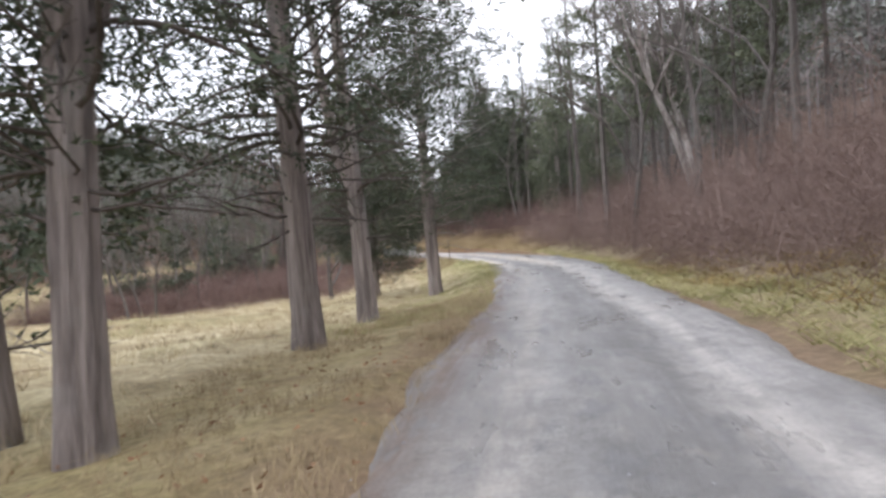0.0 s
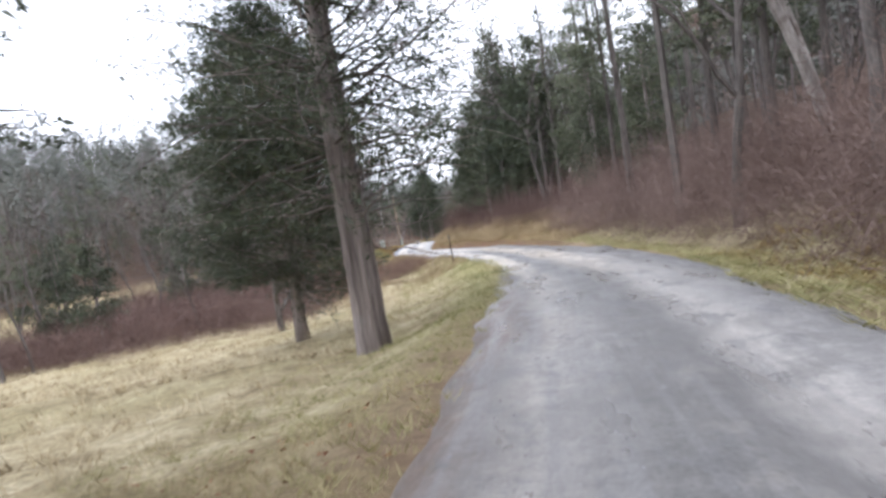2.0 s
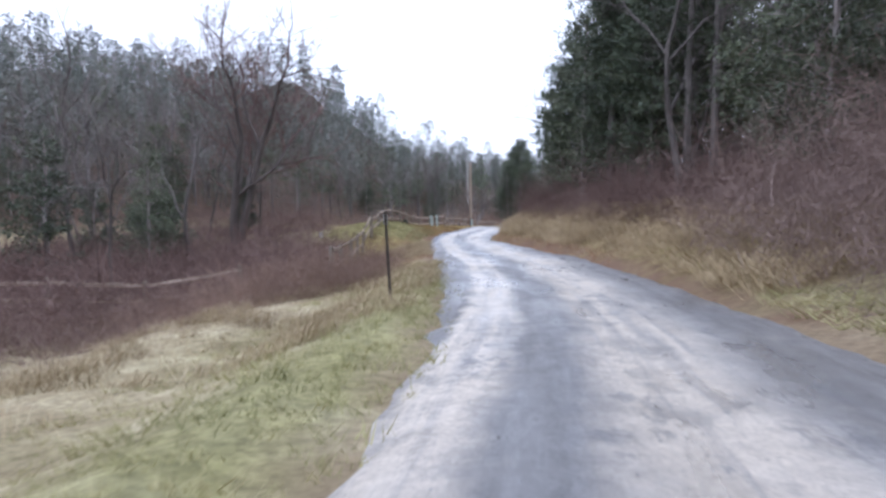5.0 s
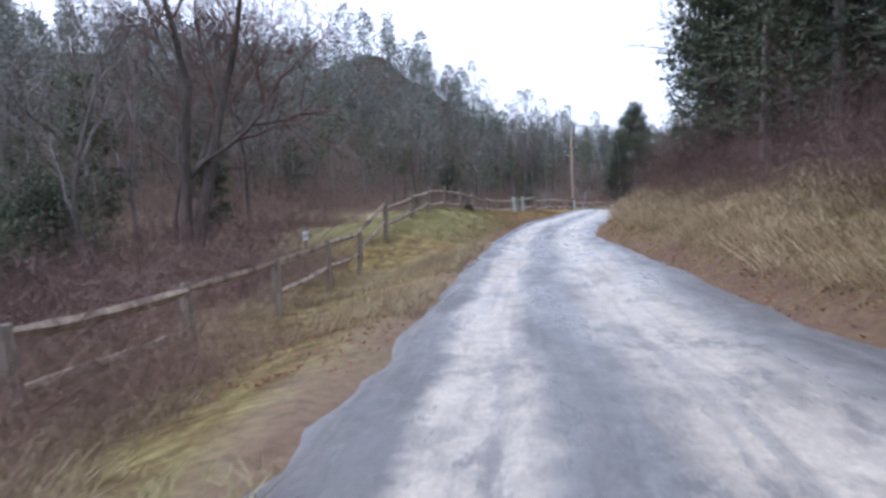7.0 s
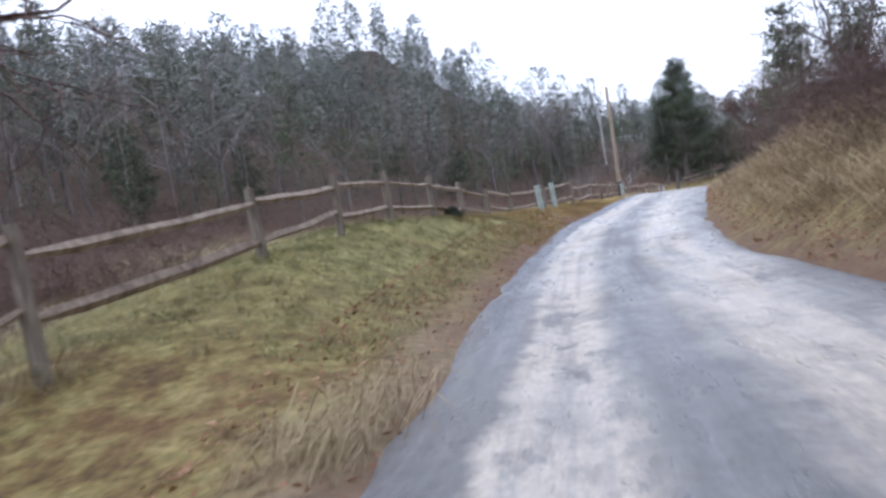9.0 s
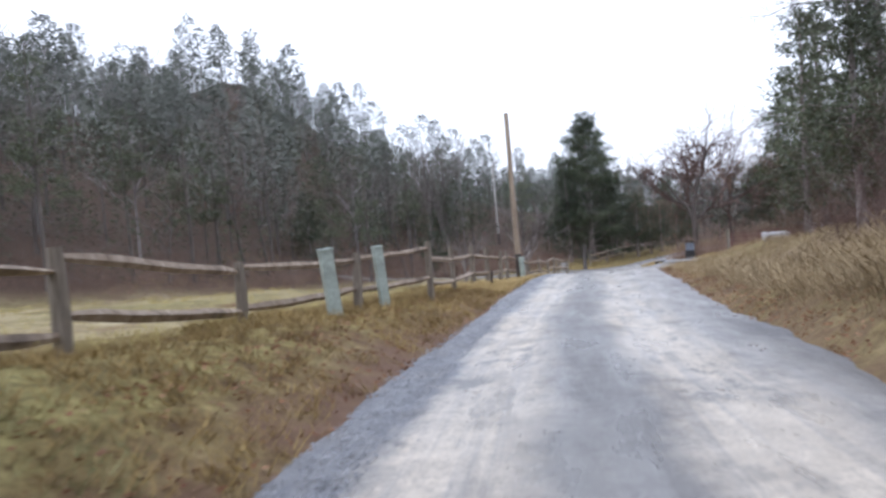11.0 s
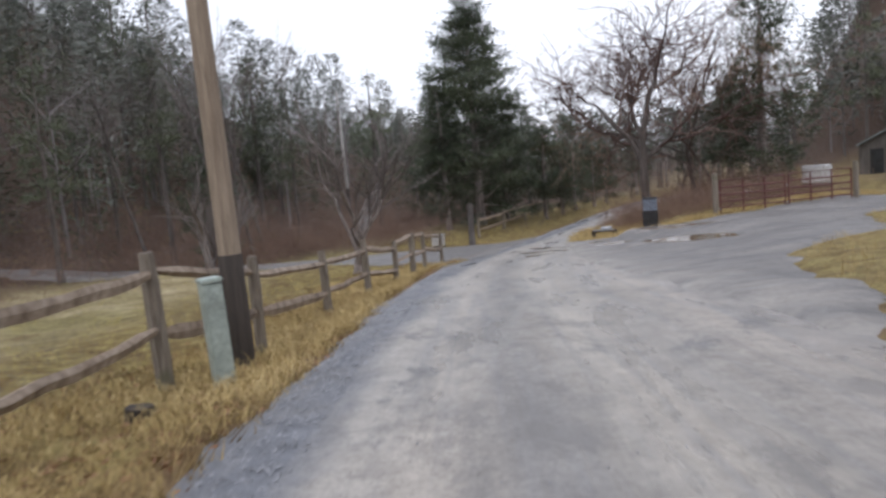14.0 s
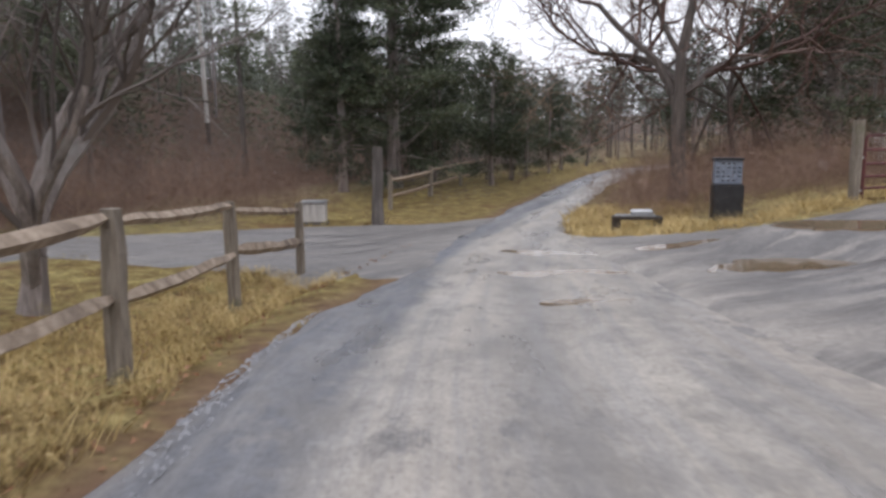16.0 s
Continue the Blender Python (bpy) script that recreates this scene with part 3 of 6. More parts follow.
def scatter(templates, px, py, pz, scale, turn, tilt=None, pick=None):
    """Many copies of small triangle templates in one mesh."""
    rng = np.random.default_rng(len(px))
    b = Build()
    pick = rng.integers(0, len(templates), len(px)) if pick is None else pick
    for k, tpl in enumerate(templates):
        s = np.nonzero(pick == k)[0]
        if not len(s):
            continue
        c, sn = np.cos(turn[s]), np.sin(turn[s])
        sc = scale[s] if np.ndim(scale) == 1 else scale
        sc = np.atleast_1d(sc)
        x = tpl[None, :, 0] * c[:, None] - tpl[None, :, 1] * sn[:, None]
        y = tpl[None, :, 0] * sn[:, None] + tpl[None, :, 1] * c[:, None]
        z = np.repeat(tpl[None, :, 2], len(s), 0)
        if tilt is not None:
            x = x + z * tilt[s, 0][:, None]
            y = y + z * tilt[s, 1][:, None]
        v = np.stack([x * sc[:, None] + px[s][:, None], y * sc[:, None] + py[s][:, None], z * sc[:, None] + pz[s][:, None]], -1)
        b.tris(v)
    return b


# ---------------------------------------------------------------- ground, road, yard
def axis_steps(lo, hi, fine, reach):
    mid = np.arange(lo, hi + 1e-6, fine)
    out, step = [], fine
    e = hi
    while e < reach:
        step *= 1.25
        e += step
        out.append(e)
    low, step, e = [], fine, lo
    while e > -reach:
        step *= 1.25
        e -= step
        low.append(e)
    return np.concatenate([low[::-1], mid, out])


YARD = [(14.2, 60.0), (15.5, 60.9), (17.2, 63.5), (19.1, 66.4), (20.2, 67.8), (22.8, 69.5), (24.5, 69.9), (27, 72.5), (31, 77), (38, 79), (42, 82), (36, 83.3), (30, 82.2), (27, 81.5), (25.4, 82.2), (23.8, 83.3), (22.2, 83.7), (20.5, 82), (18, 77), (16.5, 71), (15.2, 65.5)]
SIDE = [(24.6, 88.6), (20.3, 80.7), (18.2, 81.1), (17.4, 83.4), (16, 85.1), (10.5, 86.0), (3, 85.6), (0.5, 86.9), (3, 88.6), (10, 89.6), (16, 89.6), (21.5, 89.2)]
PUDDLES = [(22.75, 74.5, 1.5, 0.62, -0.35), (25.2, 79.1, 1.5, 0.5, -0.2), (22.5, 78.2, 0.9, 0.42, -0.3), (23.6, 81.3, 0.9, 0.25, 0.2), (20.2, 79.6, 0.7, 0.3, -0.45), (21.4, 82.0, 0.9, 0.28, -0.5), (19.4, 77.3, 0.5, 0.2, -0.4)]


def in_woods(x, y, off, wy):
    q = (x + 12) * -0.69 + (y - 67) * 0.72
    left = (off < 0) * smooth((q + 1) / 4)
    right = (off > 0) * smooth((off - np.interp(wy, [-80, -32, -20, 0, 44, 52, 60, 75, 100], [3.4, 3.6, 5.6, 6, 6.5, 9, 30, 40, 14])) / 2.5)
    behind = (off > 0) * smooth(((x - 8) * 0.87 + (y - 48) * 0.5 - 76) / 4)
    hollow = smooth((-off - 5.0) / 1.6) * (1 - smooth((-off - 22) / 6)) * smooth((wy + 3) / 4) * (1 - smooth((wy - np.interp(-off, [5, 12], [17, 24])) / 5))
    return np.clip(left + right + behind + 0.9 * hollow + (y > 190), 0, 1)


def make_ground():
    xs, ys = axis_steps(-34, 46, 0.5, 2400), axis_steps(-58, 106, 0.5, 2400)
    gx, gy = np.meshgrid(xs, ys)
    gx, gy = gx.ravel(), gy.ravel()
    z = land(gx, gy)
    for poly in (YARD, SIDE):
        z -= 0.3 * smooth((poly_distance(gx, gy, poly) + 0.1) / 0.8)
    nx, ny = len(xs), len(ys)
    me = bpy.data.meshes.new("ground")
    i = (np.arange(ny - 1)[:, None] * nx + np.arange(nx - 1)[None]).ravel()
    f = np.stack([i, i + 1, i + nx + 1, i + nx], 1)
    me.vertices.add(len(gx))
    me.vertices.foreach_set("co", np.stack([gx, gy, z], 1).astype(np.float32).ravel())
    me.loops.add(f.size)
    me.loops.foreach_set("vertex_index", f.ravel().astype(np.int32))
    me.polygons.add(len(f))
    me.polygons.foreach_set("loop_start", (np.arange(len(f)) * 4).astype(np.int32))
    me.polygons.foreach_set("use_smooth", np.ones(len(f), bool))
    me.update(calc_edges=True)
    ix, off = along(gx, gy)
    at = me.attributes.new("wood_floor", "FLOAT", "POINT")
    at.data.foreach_set("value", in_woods(gx, gy, off, WAY[ix, 1]).astype(np.float32))
    at = me.attributes.new("road_edge", "FLOAT", "POINT")
    gap = np.maximum(edge_left(ix) - off, off - edge_right(ix))
    at.data.foreach_set("value", (1 - smooth((gap - 0.1) / np.interp(WAY[ix, 1], [-32, -22, -6, 2, 34, 44, 54, 62], [1.3, 0.4, 0.5, 0.8, 0.8, 0.9, 0.7, 0.4]))) * np.interp(WAY[ix, 1], [-32, -24, -10, -2, 20], [0.8, 0.5, 0.6, 1.0, 1.0]) * np.where((off > 0) & (WAY[ix, 1] > 36), 0.55, 1.0).astype(np.float32))
    at = me.attributes.new("damp_verge", "FLOAT", "POINT")
    at.data.foreach_set("value", np.where(off < 0, np.maximum(smooth((WAY[ix, 1] - 20) / 10), smooth((WAY[ix, 1] + 3) / 5) * smooth((-off - 1.3) / 0.7)) * (1 - 0.75 * smooth((-off - 6) / 4)) + 0.4 * (1 - smooth((WAY[ix, 1] + 38) / 7)) * smooth((-off - 0.9) / 0.6) * (1 - smooth((-off - 3.4) / 1.2)), smooth((WAY[ix, 1] + 12) / 8) * 0.85).astype(np.float32))
    at = me.attributes.new("green_verge", "FLOAT", "POINT")
    at.data.foreach_set("value", (0.65 * smooth((2 - WAY[ix, 1]) / 8) * smooth((-off - 0.7) / 0.4) * (1 - smooth((-off - 1.5) / 1.3)) * np.interp(WAY[ix, 1], [-34, -26], [0.3, 1.0]) + 0.5 * smooth((WAY[ix, 1] - 20) / 6) * (1 - smooth((WAY[ix, 1] - 34) / 6)) * smooth((-off - 2.0) / 0.8) * (1 - smooth((-off - 8) / 3))).astype(np.float32))
    me.materials.append(M_GROUND)
    return tagged(new("ground", me), "rough winter meadow and wooded banks, straw and dull green", "ground", kind="structure")


def edge_left(s):
    return np.interp(WAY[s, 1], [-80, -45, -34, -30, -25, -20, -14, -8, -2, 5, 13, 20, 32, 40, 46, 64, 71, 77, 80, 90], [-1.1, -1.06, -1.2, -1.12, -1.1, -0.6, -0.4, -0.85, -1.18, -1.18, -1.22, -1.1, -1.35, -1.65, -1.4, -1.4, -1.28, -1.0, -0.6, -1.0])


def edge_right(s):
    return np.interp(WAY[s, 1], [-80, -46, -36, -30, -24, -19, -14, 0, 9, 20, 33, 37, 42, 46, 53, 62, 80, 83, 86.5, 90], [2.05, 2.05, 2.3, 2.25, 2.85, 3.2, 3.4, 2.6, 2.82, 2.5, 2.2, 2.5, 3.0, 3.4, 3.0, 3.2, 3.0, 2.6, 1.1, 0.65])


def road_height(x, y, off, s, lo, hi):
    """The gravel's surface, with its wheel ruts and worn-down rims."""
    rut = np.exp(-((off + 0.35) / 0.3) ** 2) + np.exp(-((off - 1.15) / 0.3) ** 2)
    edge = np.minimum(off - lo, hi - off + 2.0 * smooth((WAY[s, 1] - 59) / 3) * (1 - smooth((WAY[s, 1] - 84) / 2)))
    fall = smooth(edge / 0.35)
    return WAY[s, 2] + 0.015 - 0.03 * rut + 0.03 * value_noise(x, y, 1.1, 21) + 0.012 * value_noise(x, y, 0.35, 22) - (1 - fall) * 0.13


def make_road():
    cols = np.linspace(0, 1, 23)
    s = np.arange(len(WAY))
    jag = value_noise(WAY[:, 0] * 3, WAY[:, 1] * 3, 2.0, 11)
    lo = edge_left(s) - 0.25 + 0.3 * value_noise(ARC, ARC * 0, 3.7, 12) + 0.2 * jag
    hi = edge_right(s) + 0.25 + 0.35 * value_noise(ARC, ARC * 0, 4.1, 13) + 0.2 * jag
    off = lo[:, None] + (hi - lo)[:, None] * cols[None]
    nrm = np.stack([TAN[:, 1], -TAN[:, 0]], 1)
    x = WAY[:, 0, None] + nrm[:, 0, None] * off
    y = WAY[:, 1, None] + nrm[:, 1, None] * off
    z = road_height(x, y, off, s[:, None], lo[:, None], hi[:, None])
    n, m = x.shape
    i = (np.arange(n - 1)[:, None] * m + np.arange(m - 1)[None]).ravel()
    f = np.stack([i, i + 1, i + m + 1, i + m], 1)[:, ::1]
    me = bpy.data.meshes.new("road")
    me.vertices.add(x.size)
    me.vertices.foreach_set("co", np.stack([x, y, z], -1).astype(np.float32).ravel())
    me.loops.add(f.size)
    me.loops.foreach_set("vertex_index", f.ravel().astype(np.int32))
    me.polygons.add(len(f))
    me.polygons.foreach_set("loop_start", (np.arange(len(f)) * 4).astype(np.int32))
    me.polygons.foreach_set("use_smooth", np.ones(len(f), bool))
    me.update(calc_edges=True)
    uv = me.uv_layers.new(name="UVMap")
    shift = np.interp(WAY[:, 1], [64, 68, 75, 78.5], [0, 0.06, 0.42, 0.7])
    co = np.stack([(off - shift[:, None]).ravel(), np.repeat(ARC, m)], 1)[f.ravel()]
    uv.data.foreach_set("uv", co.astype(np.float32).ravel())
    me.materials.append(M_ROAD)
    return tagged(new("road", me), "wet pale grey gravel lane with tan wheel tracks", "road", kind="structure")


def poly_distance(x, y, poly):
    """Signed distance to a polygon's edge, positive inside."""
    p = np.array(poly, float)
    best = np.full(x.shape, 1e9)
    inside = np.zeros(x.shape, bool)
    for a, b in zip(p, np.roll(p, -1, 0)):
        e = b - a
        t = np.clip(((x - a[0]) * e[0] + (y - a[1]) * e[1]) / (e @ e), 0, 1)
        best = np.minimum(best, np.hypot(x - a[0] - t * e[0], y - a[1] - t * e[1]))
        c = (a[1] > y) != (b[1] > y)
        xx = a[0] + (y - a[1]) / (e[1] if e[1] else 1e-9) * e[0]
        inside ^= c & (x < xx)
    return np.where(inside, best, -best)


def gravel_patch(name, poly, material, label, step=0.3, lift=0.035):
    p = np.array(poly, float)
    xs = np.arange(p[:, 0].min() - 1, p[:, 0].max() + 1, step)
    ys = np.arange(p[:, 1].min() - 1, p[:, 1].max() + 1, step)
    gx, gy = np.meshgrid(xs, ys)
    d = poly_distance(gx, gy, poly) + 0.7 * value_noise(gx, gy, 1.7, 31) + 0.3 * value_noise(gx, gy, 0.6, 32)
    ring = [(0, 0)] + [(r * math.cos(k), r * math.sin(k)) for r in (1.0, 2.0) for k in np.arange(8) * 0.785]
    z = np.mean([land(gx.ravel() + u, gy.ravel() + v, road=False) for u, v in ring], 0).reshape(gx.shape) + np.clip(d, -0.6, 0.2) * 0.25 - 0.03 + lift
    z += 0.015 * value_noise(gx * 0.4, gy, 0.7, 33) * (d > 0)
    for px, py, rx, ry, turn in PUDDLES[:4]:
        c, s = math.cos(turn), math.sin(turn)
        e = np.hypot(((gx - px) * c + (gy - py) * s) / rx, ((gy - py) * c - (gx - px) * s) / ry)
        flat = ground_z(px, py) + 0.07
        z += (flat - 0.05 * smooth((1.25 - e) / 0.4) - z) * smooth((1.75 - e) / 0.6)
    i, off = along(gx.ravel(), gy.ravel())
    inroad = np.minimum(off - edge_left(i), edge_right(i) - off).reshape(gx.shape)
    z -= 0.16 * smooth((inroad - 0.15) / 0.6)
    nx = len(xs)
    keep = d > -0.7
    b = Build()
    idx = -np.ones(gx.size, int)
    use = np.nonzero(keep.ravel())[0]
    idx[use] = np.arange(len(use))
    i = (np.arange(len(ys) - 1)[:, None] * nx + np.arange(nx - 1)[None]).ravel()
    f = idx[np.stack([i, i + 1, i + nx + 1, i + nx], 1)]
    f = f[(f >= 0).all(1)]
    b.add(np.stack([gx.ravel()[use], gy.ravel()[use], z.ravel()[use]], 1), f.tolist())
    ob = part(name, b, material)
    i, off = along(gx.ravel()[use], gy.ravel()[use])
    at = ob.data.attributes.new("driven", "FLOAT", "POINT")
    at.data.foreach_set("value", ((off > 0) * (1 - smooth((off - edge_right(i) + 0.8) / 2.0))).astype(np.float32))
    return tagged(ob, label, "gravel", kind="structure")


make_ground()
make_road()
gravel_patch("gravel_yard", YARD, M_YARD, "muddy wet gravel turning yard with tyre marks")
gravel_patch("side_lane", SIDE, M_YARD, "grey gravel lane branching off beyond the fence")

PUDDLE_RNG = np.random.default_rng(5)


def puddle(x, y, rx, ry, turn):
    b = Build()
    n = 40
    a = np.arange(n) * 2 * np.pi / n
    r = 1 + 0.22 * np.sin(2 * a + PUDDLE_RNG.uniform(0, 6)) + 0.16 * np.sin(3 * a + PUDDLE_RNG.uniform(0, 6)) + 0.08 * np.sin(7 * a)
    c, s = math.cos(turn), math.sin(turn)
    ring = np.stack([c * rx * r * np.cos(a) - s * ry * r * np.sin(a), s * rx * r * np.cos(a) + c * ry * r * np.sin(a), np.zeros(n)], 1)
    low = ring * np.array([1.02, 1.02, 1]) - np.array([0, 0, 0.06])
    b.add(np.concatenate([ring, low]), [tuple(range(n))] + [(k, n + k, n + (k + 1) % n, (k + 1) % n) for k in range(n)])
    ob = part("puddle", b, M_WATER)
    i, off = along(x, y)
    z = ground_z(x, y) + 0.055 if off[0] > edge_right(i)[0] else WAY[i[0], 2] + 0.008
    ob.location = (x, y, z)
    return tagged(ob, "shallow muddy puddle of rainwater on the gravel", "puddle", "puddles on the gravel")
# ---------------------------------------------------------------- trees
def cone_tris(p, d, length, radius, rng):
    """Thin three-sided spikes from points p along directions d."""
    p, d = np.asarray(p, float), np.asarray(d, float)
    d = d / (np.linalg.norm(d, axis=1)[:, None] + 1e-9)
    a = np.cross(d, rng.normal(size=d.shape))
    a /= np.linalg.norm(a, axis=1)[:, None] + 1e-9
    b = np.cross(d, a)
    length, radius = np.broadcast_to(length, len(p))[:, None], np.broadcast_to(radius, len(p))[:, None]
    tip = p + d * length
    ring = [p + radius * (math.cos(k * 2.0944) * a + math.sin(k * 2.0944) * b) for k in range(3)]
    return np.stack([np.stack([ring[k], ring[(k + 1) % 3], tip], 1) for k in range(3)], 1).reshape(-1, 3)


def leaf_tris(p, d, length, width, rng):
    p, d = np.asarray(p, float), np.asarray(d, float)
    d = d / (np.linalg.norm(d, axis=1)[:, None] + 1e-9)
    a = np.cross(d, rng.normal(size=d.shape))
    a /= np.linalg.norm(a, axis=1)[:, None] + 1e-9
    length, width = np.broadcast_to(length, len(p))[:, None], np.broadcast_to(width, len(p))[:, None]
    return np.stack([p + a * width, p - a * width, p + d * length], 1).reshape(-1, 3)


def bend(start, d, length, rng, n=6, wander=0.18, droop=0.0):
    pts = [np.array(start, float)]
    d = np.array(d, float) / np.linalg.norm(d)
    for _ in range(n):
        d = d + rng.normal(0, wander, 3) + np.array([0, 0, droop])
        d /= np.linalg.norm(d)
        pts.append(pts[-1] + d * length / n)
    return np.array(pts)


def trunk_path(height, rng, lean=0.0, n=12, sway=0.05):
    z = np.linspace(0, 1, n)
    off = np.cumsum(rng.normal(0, sway, (n, 2)), 0) * z[:, None]
    a = rng.uniform(0, 6.28)
    return np.stack([off[:, 0] + lean * height * z * math.cos(a), off[:, 1] + lean * height * z * math.sin(a), z * height], 1)


def at_height(path, h):
    return np.array([np.interp(h, path[:, 2], path[:, k]) for k in range(3)])


def fluted(radii, sides, rng, depth=0.12):
    k = 1 + depth * rng.normal(size=(1, sides)) + 0.05 * rng.normal(size=(len(radii), sides))
    return np.asarray(radii)[:, None] * k


def conifer(seed, height, rad, crown_from, reach, limbs, tufts, leaf, material, bark, dead=8, shape="cedar", spread=0.16, name="cedar_tree", sides=10, droop=-0.03, leafw=0.2, clump=10, forks=(), flute=0.12):
    """A trunk with limbs and a crown of needle sprays."""
    rng = np.random.default_rng(seed)
    tb, cb = Build(), Build()
    near = sides > 20
    lb = Build() if near else tb
    rings = 44 if sides > 20 else 16 if sides > 8 else 9
    coarse = trunk_path(height, rng, n=min(rings, 16))
    path = np.stack([np.interp(np.linspace(0, 1, rings), np.linspace(0, 1, len(coarse)), coarse[:, k]) for k in range(3)], 1)
    path[0, 2] = -0.3
    zz = np.linspace(0, 1, rings)
    radii = rad * (1 - zz) ** 0.8 + 0.02 + rad * 0.35 * np.exp(-zz * height / 0.25)
    shape_of = fluted(radii, sides, rng, flute)
    if sides > 20:
        # long strips of peeling bark between furrows
        ang = np.arange(sides) * 2 * math.pi / sides
        up = np.linspace(0, height, rings)[:, None]
        strips = np.sin(9 * ang[None] + 0.5 * up + np.sin(up * 1.7)) + 0.6 * np.sin(5 * ang[None] - 0.35 * up + 1.3)
        lobes = np.sin(3 * ang[None] + 0.2 * up + seed) + 0.5 * np.sin(2 * ang[None] + seed * 1.7)
        shape_of = radii[:, None] * (1 + 0.045 * strips + 0.06 * lobes + 0.03 * rng.normal(size=(rings, sides)))
    tb.tube(path, shape_of, sides)
    stems = [(path, 0.0)]
    for h0, az, lean in forks:
        kk = np.linspace(0, 1, 10)
        up = (height * 0.92 - h0) * kk
        side = lean * (height - h0) * np.sqrt(kk)
        p0 = at_height(path, h0 - 0.25)
        stem = np.stack([p0[0] + math.cos(az) * side, p0[1] + math.sin(az) * side, p0[2] + up], 1)
        r0 = float(np.interp(h0, path[:, 2], radii)) * 0.72
        tb.tube(stem, fluted(r0 * (1 - kk) ** 0.8 + 0.015, 9, rng, flute), 9)
        stems.append((stem, h0 + 0.4))
    hs = crown_from + (height * 0.98 - crown_from) * rng.random(limbs) ** (0.8 if shape == "cedar" else 0.7)
    if shape == "tier":
        hs = crown_from + np.round((hs - crown_from) / 0.6) * 0.6 + rng.normal(0, 0.07, limbs)
    P, D = [], []
    for h in hs:
        u = min(1.0, (h - crown_from) / (height - crown_from))
        if shape == "tier":
            r = reach * (0.75 + 0.25 * min(1, u * 3)) * (1 - u) ** 0.85 + 0.35
        elif shape == "cedar":
            r = reach * (0.35 + 0.65 * min(1, u * 3.5)) * (1 - u) ** 0.75 + 0.25
        else:
            r = reach * (0.55 + 0.45 * math.sin(min(1, u * 1.2) * math.pi)) * rng.uniform(0.5, 1.15) * (1.15 - u)
        r *= rng.uniform(0.65, 1.2)
        a = rng.uniform(0, 6.283)
        up = rng.uniform(-0.1, 0.45) + 0.5 * u
        able = [s for s, low in stems if h > low]
        start = at_height(able[rng.integers(0, len(able))], h)
        lp = bend(start, (math.cos(a), math.sin(a), up), r, rng, 6, 0.2 if near else 0.13, droop)
        r0 = max(0.012, rad * 0.16 * (1 - u) + 0.008)
        lb.tube(lp[::1 if sides > 8 else 3], np.linspace(r0, 0.006, 7)[::1 if sides > 8 else 3], 4 if sides > 8 else 3, cap=False)
        n = max(3, int(tufts * r / reach / clump))
        k = rng.uniform(0.22, 1.0, n) ** 0.8
        c = np.stack([np.interp(k * 6, np.arange(7), lp[:, j]) for j in range(3)], 1)
        w = spread * reach * (0.35 + 0.65 * (1 - k))[:, None] + 0.05
        side = rng.normal(size=(n, 3)) * np.array([1, 1, 0.2 if shape == "tier" else 0.42]) * w
        q = c + side
        out = (q - start)
        out[:, 2] *= 0.4
        way = out / (np.linalg.norm(out, axis=1)[:, None] + 1e-6) + rng.normal(0, 0.4, (n, 3)) + np.array([0, 0, 0.05])
        kk = rng.uniform(-1, 1, (n, clump, 1)) * leaf * 1.6
        P.append((q[:, None] + way[:, None] * kk + rng.normal(0, leaf * 0.45, (n, clump, 3))).reshape(-1, 3))
        D.append((way[:, None] + rng.normal(0, 0.6, (n, clump, 3))).reshape(-1, 3))
        m = max(1, n // 9)
        lb.tris(cone_tris(c[:m], side[:m] + rng.normal(0, 0.05, (m, 3)), np.linalg.norm(side[:m], axis=1) * 1.3 + 0.1, 0.006, rng))
    P, D = np.concatenate(P), np.concatenate(D)
    cb.tris(leaf_tris(P, D, leaf * rng.uniform(0.6, 1.4, len(P)), leaf * leafw * rng.uniform(0.7, 1.3, len(P)), rng))
    for h in rng.uniform(crown_from * 0.75, crown_from * 1.2, dead):
        a = rng.uniform(0, 6.283)
        lp = bend(at_height(path, h), (math.cos(a), math.sin(a), rng.uniform(-0.05, 0.4)), rng.uniform(0.5, 1) * reach * 0.5, rng, 6, 0.2, -0.02)
        lb.tube(lp, np.linspace(max(0.012, rad * 0.11), 0.004, 7), 4, cap=False)
        for _ in range(5 if sides > 8 else 3):
            s = lp[rng.integers(1, 6)]
            sp = bend(s, rng.normal(0, 1, 3) * (1, 1, 0.5) + (lp[-1] - lp[0]) * 0.6, rng.uniform(0.25, 0.8), rng, 3, 0.25)
            lb.tube(sp, np.linspace(0.009, 0.003, 4), 3, cap=False)
    root = thing(name, Matrix.Identity(4), "", "tree")
    part("trunk", tb, bark, root)
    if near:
        # live and dead limbs together, in bark darker than the trunk's
        part("dark_limbs", lb, M_BARK_DARK, root, "dark bare crooked limbs")
    part("crown", cb, material, root, smooth_shade=False)
    return root


